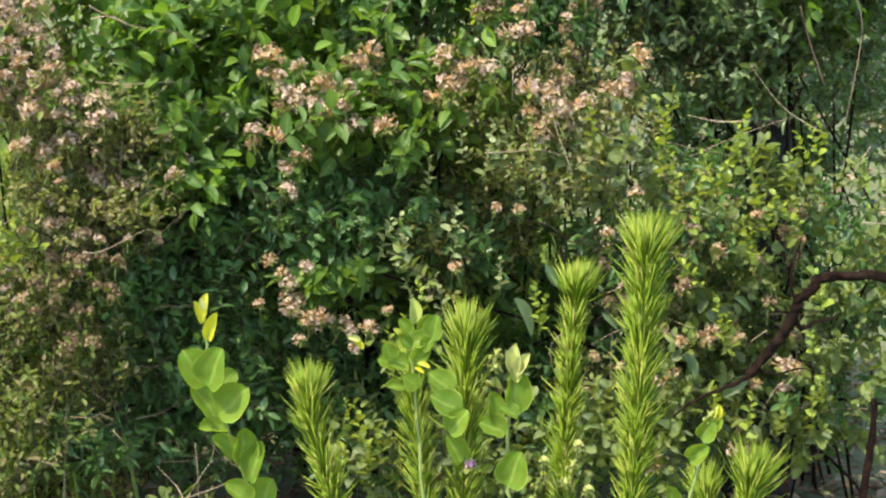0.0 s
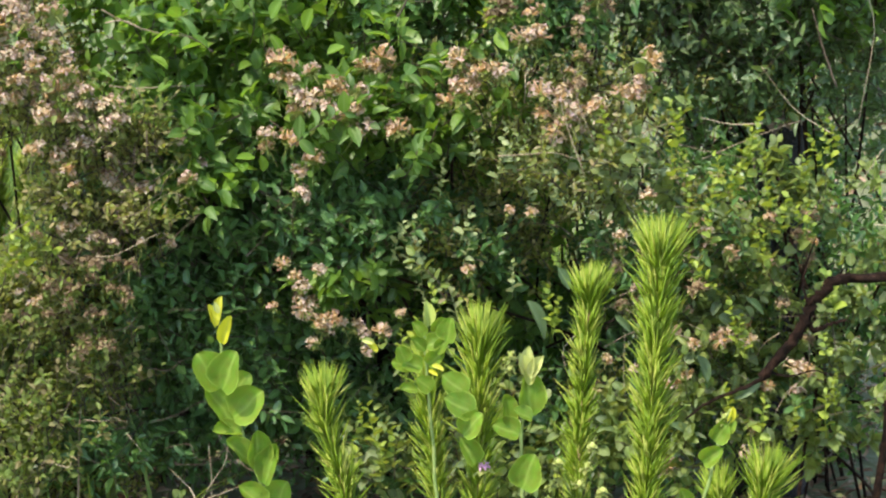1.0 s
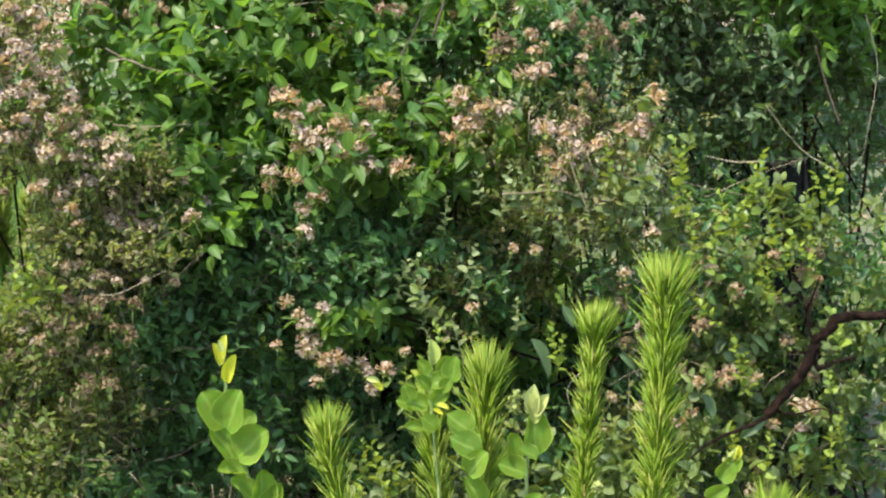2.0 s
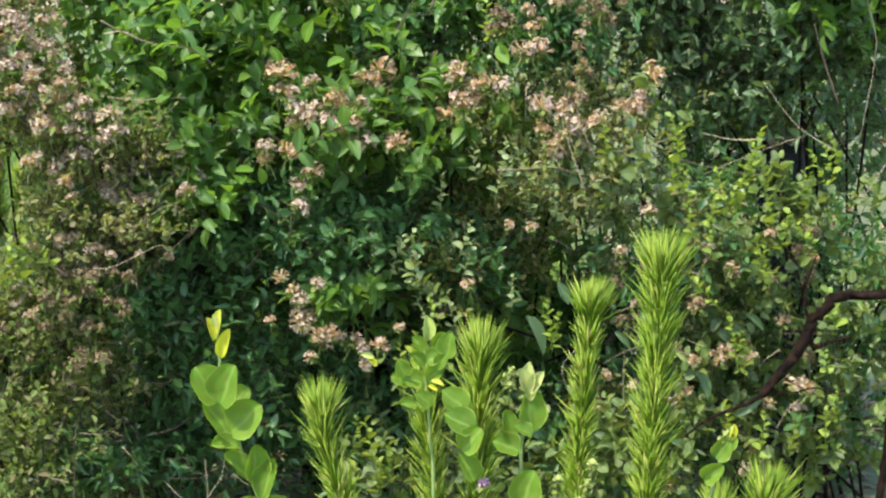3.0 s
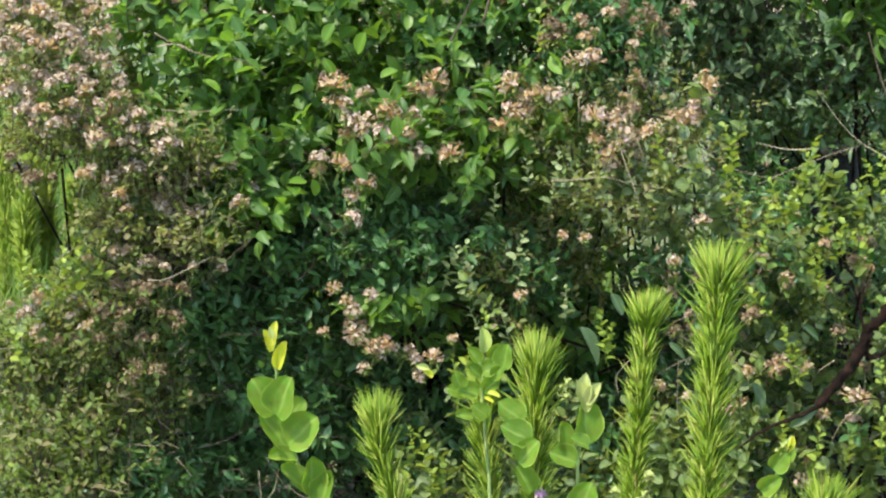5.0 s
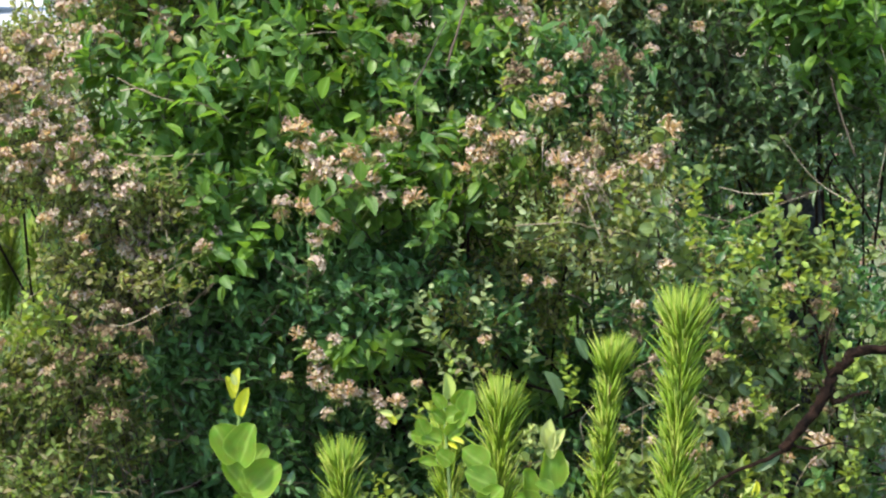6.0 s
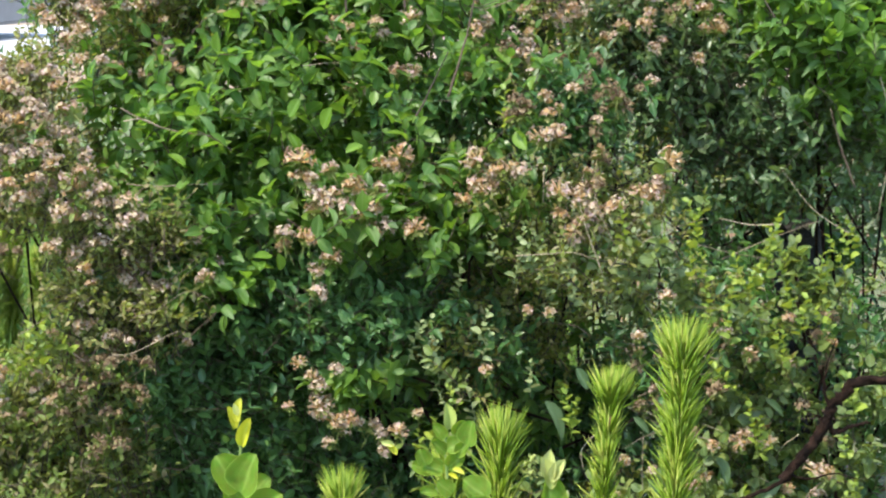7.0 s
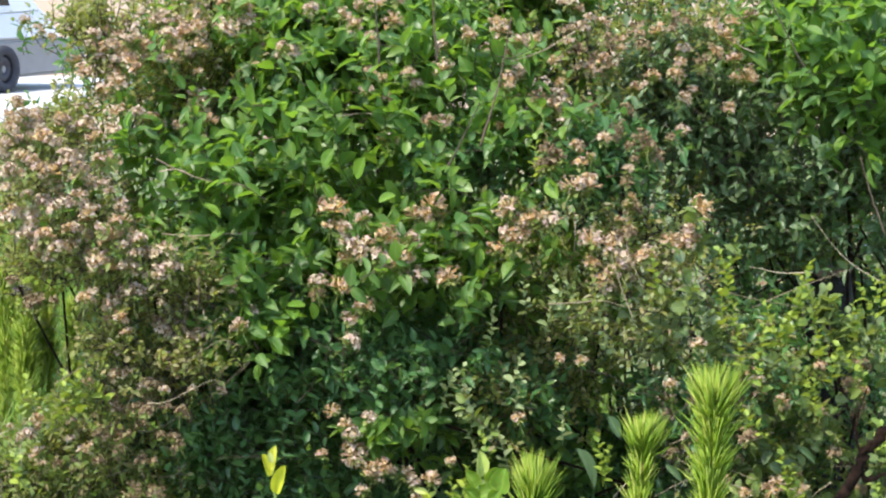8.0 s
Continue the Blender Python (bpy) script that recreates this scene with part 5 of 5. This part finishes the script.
vine((0.064, 3.100, 0.000), "leafy greenbrier vine with yellow-green top beside pine shoots", 
     [(0.120, 3.080, -0.059), (0.080, 3.080, 0.292), (0.060, 3.080, 0.534), (0.050, 3.080, 0.675), (0.045, 3.080, 0.750), (0.044, 3.080, 0.796)],
     [((0.040, 3.060, 0.727), (-0.8, -0.2, 0.3), (0.2, -0.8, 0.6), 0.036),
      ((0.049, 3.060, 0.732), (0.6, -0.2, 0.6), (-0.2, -0.9, 0.3), 0.036),
      ((0.044, 3.060, 0.755), (-0.6, -0.2, 0.7), (0.2, -0.8, 0.5), 0.034),
      ((0.047, 3.060, 0.762), (0.7, -0.2, 0.4), (0.1, -0.8, 0.7), 0.032),
      ((0.022, 3.060, 0.727), (-0.7, -0.2, 0.3), (0.2, -0.8, 0.6), 0.034),
      ((0.042, 3.060, 0.778), (-0.5, -0.1, 0.8), (0.3, -0.9, 0.3), 0.030),
      ((0.062, 3.050, 0.753), (0.5, -0.2, 0.7), (-0.2, -0.9, 0.3), 0.036),
      ((0.054, 3.050, 0.693), (-0.6, -0.2, 0.6), (0.3, -0.9, 0.3), 0.032),
      ((0.013, 3.050, 0.739), (-0.3, -0.2, 0.9), (0.3, -0.9, 0.1), 0.030),
      ((0.062, 3.060, 0.783), (0.4, -0.2, 0.9), (-0.3, -0.9, 0.1), 0.030),
      ((0.031, 3.050, 0.693), (-0.8, -0.2, 0.2), (0.3, -0.7, 0.6), 0.030)],
     [((0.044, 3.070, 0.789), (0.05, 0, 0.9), (0.5, -0.8, 0), 0.046, 2),
      ((-0.032, 3.100, 0.744), (-0.6, 0, 0.6), (0.2, -0.8, 0.4), 0.024),
      ((-0.036, 3.100, 0.758), (-0.8, 0, 0.2), (0.2, -0.8, 0.4), 0.022),
      ((0.049, 3.050, 0.725), (0.4, -0.2, -0.2), (0.1, -0.8, 0.6), 0.018)])
vine((0.521, 3.050, 0.000), "greenbrier vine with pale buds beside a pine sapling", 
     [(0.462, 3.050, -0.071), (0.467, 3.050, 0.280), (0.485, 3.050, 0.474), (0.505, 3.050, 0.569), (0.519, 3.050, 0.625), (0.530, 3.050, 0.658)],
     [((0.502, 3.040, 0.609), (0.4, -0.2, 0.6), (0.2, -0.8, 0.5), 0.038),
      ((0.485, 3.040, 0.572), (0.4, -0.2, 0.4), (-0.2, -0.9, 0.4), 0.042),
      ((0.465, 3.040, 0.496), (-0.3, -0.2, 0.8), (0.2, -0.9, 0.2), 0.042),
      ((0.515, 3.040, 0.623), (0.5, -0.1, 0.6), (-0.3, -0.9, 0.3), 0.03)],
     [((0.522, 3.040, 0.637), (0.2, 0, 0.9), (0.5, -0.8, 0), 0.03)])

PINK = leaf_material("pink_petal", [(0.55, 0.26, 0.46), (0.62, 0.36, 0.52)], (0.6, 0.3, 0.5), 0.3, rough=0.6, rib_amount=0.0)
BUDS = [cluster_mesh("bud", CREAM, 7, 0.010, 95 + k) for k in range(3)]
PINK_FLOWER = cluster_mesh("flower", PINK, 5, 0.005, 99)
for k, (x, y, z) in enumerate([(0.178, 3.040, 0.749), (0.176, 3.040, 0.730), (0.253, 3.040, 0.574), (0.245, 3.040, 0.538), (0.233, 3.040, 0.510), (0.307, 3.040, 0.600), (0.300, 3.040, 0.566), (0.288, 3.040, 0.539), (0.324, 3.040, 0.526), (0.517, 3.040, 0.645)]):
    ob = child("bud", BUDS[k % 3], climber, "pale cream bud")
    ob.location, ob.scale = Vector((x, y, z)) - climber.location, (0.75, 0.75, 0.75)
for x, y, z in [(0.136, 3.000, 0.581)]:
    child("flower", PINK_FLOWER, climber, "small pink flower").location = Vector((x, y, z)) - climber.location

# ---- tall grass behind ----
def grass_field(name, label, patches, mat, low_high, lean=0.25):
    v_, f_, a_, n0 = [], [], [], 0
    for x0, x1, y0, y1, count in patches:
        for _ in range(count):
            x, y = rng.uniform(x0, x1), rng.uniform(y0, y1)
            h = rng.uniform(*low_high)
            a = rng.uniform(0, 6.3)
            side = np.array((math.cos(a), math.sin(a), 0)) * rng.uniform(0.0022, 0.0065)
            bend = np.array((rng.normal() * lean, rng.normal() * lean, 0)) * h
            for k, t in enumerate((0, 0.4, 0.75)):
                c = np.array((x, y, h * t)) + bend * t * t
                v_ += [c - side * (1 - 0.3 * k), c + side * (1 - 0.3 * k)]
            v_.append(np.array((x, y, h * (1 - 0.1 * lean))) + bend)
            f_ += [(n0, n0 + 1, n0 + 3, n0 + 2), (n0 + 2, n0 + 3, n0 + 5, n0 + 4), (n0 + 4, n0 + 5, n0 + 6)]
            n0 += 7
    tagged(new(name, mesh_from(name, np.array(v_), f_, mat, np.ones(n0))), label, "grass", kind="stuff")


grass_field("tall_grass", "tall fine bright green grass behind the shrubs", [(-2.6, -0.9, 5.2, 7.5, 6500), (-4.5, 0.6, 7.5, 12, 6500), (-1.6, -0.8, 4.5, 5.2, 1500), (-0.9, 0.5, 5.6, 7.5, 5000), (0.6, 4.5, 6.5, 16, 900)], GRASS, (0.22, 0.6), 0.2)
grass_field("low_grass", "thin olive grass among low weeds", [(-1.05, -0.72, 3.9, 4.15, 60), (-0.72, -0.5, 4.0, 4.2, 25)], GRASS, (0.22, 0.46), 0.45)
grass_field("dry_grass", "thin dry straw-coloured grass stems", [(-1.0, -0.35, 3.9, 4.1, 8), (-2.6, -0.9, 5.2, 7.5, 220)], STRAW, (0.2, 0.5), 0.8)


# ---- leaf litter ----
def litter():
    pile, shapes = Pile(), [leaf_shape(0.5, 2, 0.5, d, 0.48) for d in (0.3, -0.3, 0.1)]
    for k in range(10000):
        x, y = (rng.uniform(-1.8, 2.0), rng.uniform(3.4, 5.6)) if k < 7000 else (rng.uniform(0.4, 5.0), rng.uniform(5.6, 17))
        a = rng.uniform(0, 6.3)
        v, f, q = shapes[int(rng.integers(3))]
        turn = basis(np.array((math.cos(a), math.sin(a), rng.normal() * 0.3)), np.array((rng.normal() * 0.4, rng.normal() * 0.4, 1)))
        pile.add(v @ (turn * rng.uniform(0.02, 0.05) * (1 if k < 7000 else 2)).T + np.array((x, y, 0.035 * noise.noise((x * 0.9, y * 0.9, 0)) + rng.uniform(0.006, 0.02))), f, q)
    me = pile.mesh("leaf_litter", DEAD_LEAF)
    tagged(new("leaf_litter", me), "brown dry fallen leaves on the soil", "leaf litter", kind="stuff")


DEAD_LEAF = leaf_material("dead_leaf", [(0.09, 0.05, 0.03), (0.20, 0.12, 0.07), (0.14, 0.085, 0.055), (0.30, 0.20, 0.12), (0.36, 0.27, 0.19)], (0.2, 0.1, 0.05), 0.15, rough=0.8, rib_amount=0.2)
litter()

# ---- open lot beyond ----
SAND = rough_material("sandy_dirt", [(0.19, 0.13, 0.08), (0.29, 0.21, 0.14)], 1.5, 0.95, 0.5, 0.02)
CONCRETE = rough_material("pale_concrete", [(0.31, 0.305, 0.30), (0.39, 0.385, 0.38)], 2.0, 0.9, 0.3, 0.005)


def slab(name, x0, x1, y0, y1, top, bottom, mat, label, category):
    bm = bmesh.new()
    bmesh.ops.create_cube(bm, size=1, matrix=Matrix.LocRotScale(((x0 + x1) / 2, (y0 + y1) / 2, (top + bottom) / 2), None, (x1 - x0, y1 - y0, top - bottom)))
    bmesh.ops.bevel(bm, geom=bm.edges[:], offset=min(0.02, (top - bottom) * 0.3), segments=2, affect="EDGES")
    me = bpy.data.meshes.new(name)
    bm.to_mesh(me)
    bm.free()
    me.materials.append(mat)
    return tagged(new(name, me), label, category, kind="structure")


slab("pavement", -14, -4.9, 20.6, 33.0, 0.06, -0.05, CONCRETE, "pale sunlit concrete driveway", "pavement")
slab("road", -160, 120, 20, 420, 0.03, -0.05, SAND, "tan sandy dirt lot", "dirt lot")

PAINT, pn, pl, pb = material("white_paint")
pb.inputs["Base Color"].default_value, pb.inputs["Roughness"].default_value, pb.inputs["Coat Weight"].default_value = (0.50, 0.50, 0.51, 1), 0.4, 0.3
# Grey copy of the white paint: the shaded side's tone put into colour.
SHADE_GREY = rough_material("shade_grey_paint", [(0.15, 0.15, 0.16), (0.19, 0.19, 0.20)], 3.0, 0.5, 0.1, 0.001)
TYRE = rough_material("tyre_rubber", [(0.012, 0.013, 0.02), (0.03, 0.03, 0.04)], 30, 0.85, 0.3, 0.003)
RIM, pn, pl, pb = material("wheel_metal")
pb.inputs["Base Color"].default_value, pb.inputs["Metallic"].default_value, pb.inputs["Roughness"].default_value = (0.03, 0.03, 0.04, 1), 0.5, 0.5
CAR_GLASS, pn, pl, pb = material("tinted_glass")
pb.inputs["Base Color"].default_value, pb.inputs["Roughness"].default_value = (0.01, 0.012, 0.016, 1), 0.08
LAMP_RED, pn, pl, pb = material("red_lamp_lens")
pb.inputs["Base Color"].default_value, pb.inputs["Roughness"].default_value = (0.35, 0.02, 0.02, 1), 0.2


def prism(outline, half, bevel):
    """A side outline (along, up) drawn out to both sides, with rounded edges."""
    bm = bmesh.new()
    a = [bm.verts.new((x, -half, z)) for x, z in outline]
    b = [bm.verts.new((x, half, z)) for x, z in outline]
    bm.faces.new(a)
    bm.faces.new(b[::-1])
    for i in range(len(a)):
        j = (i + 1) % len(a)
        bm.faces.new((a[j], a[i], b[i], b[j]))
    bmesh.ops.recalc_face_normals(bm, faces=bm.faces[:])
    bmesh.ops.bevel(bm, geom=bm.edges[:], offset=bevel, segments=3, affect="EDGES")
    return bm


def ring(r_out, r_in, half, n=28):
    v, f = [], []
    prof = [(r_in, -half), (r_out * 0.94, -half), (r_out, -half * 0.7), (r_out, half * 0.7), (r_out * 0.94, half), (r_in, half)]
    for k in range(n):
        a = 2 * math.pi * k / n
        v += [(q * math.cos(a), h, q * math.sin(a)) for q, h in prof]
    m = len(prof)
    f = [(k * m + i, k * m + (i + 1) % m, ((k + 1) % n) * m + (i + 1) % m, ((k + 1) % n) * m + i) for k in range(n) for i in range(m)]
    return np.array(v), f


def car(at, turn):
    ob = thing("car", at, "white car parked on pale concrete beside sandy ground", "car")
    ob.rotation_euler = (0, 0, turn)
    # The lower body gets the shade-grey colour, the upper body plain white.
    part("body", prism([(-2.2, 0.14), (2.72, 0.22), (2.82, 0.62), (2.70, 0.70), (2.2, 0.74), (-2.1, 0.74), (-2.25, 0.55)], 0.86, 0.05), SHADE_GREY, ob, "lower body of the white car, coloured grey for shade")
    for name, outline, half in (("upper_body", [(-2.05, 0.72), (2.25, 0.72), (2.12, 1.05), (1.95, 1.16), (-1.2, 1.04), (-1.95, 0.90)], 0.85),
                                ("roof", [(-1.15, 1.0), (1.98, 1.1), (1.65, 1.52), (1.2, 1.58), (-0.2, 1.54)], 0.76)):
        bm = prism(outline, half, 0.04)
        base = min(z for _, z in outline)
        for v in bm.verts:
            v.co.y *= 1 - 0.42 * max(0.0, v.co.z - base)
        part(name, bm, PAINT, ob)
    for side in (-1, 1):
        bm = prism([(-0.75, 1.1), (0.35, 1.13), (0.35, 1.46), (-0.25, 1.45)], 0.03, 0.004)
        bmesh.ops.translate(bm, verts=bm.verts[:], vec=(0, side * 0.665, 0))
        part("window", bm, CAR_GLASS, ob, "dark tinted side window")
        bm = prism([(0.43, 1.14), (1.25, 1.17), (1.08, 1.44), (0.43, 1.46)], 0.03, 0.004)
        bmesh.ops.translate(bm, verts=bm.verts[:], vec=(0, side * 0.665, 0))
        part("window", bm, CAR_GLASS, ob, "dark tinted side window")
        bm = prism([(2.10, 0.80), (2.24, 0.80), (2.14, 1.0), (2.05, 1.0)], 0.10, 0.01)
        bmesh.ops.translate(bm, verts=bm.verts[:], vec=(0, side * 0.66, 0))
        part("tail_lamp", bm, LAMP_RED, ob, "red tail lamp")
        for x in (-1.75, 0.8):
            v, f = ring(0.33, 0.20, 0.11)
            tyre = child("wheel", mesh_from("wheel", v, f, TYRE), ob)
            tyre.location = (x, side * 0.80, 0.33)
            v, f = ring(0.205, 0.05, 0.07)
            child("rim", mesh_from("rim", v, f, RIM), tyre)
    part("bumper", prism([(2.66, 0.30), (2.86, 0.36), (2.87, 0.64), (2.72, 0.66)], 0.84, 0.04), SHADE_GREY, ob, "bumper coloured grey for shade")
    return ob


car((-7.26, 27.5, 0.06), radians(66))
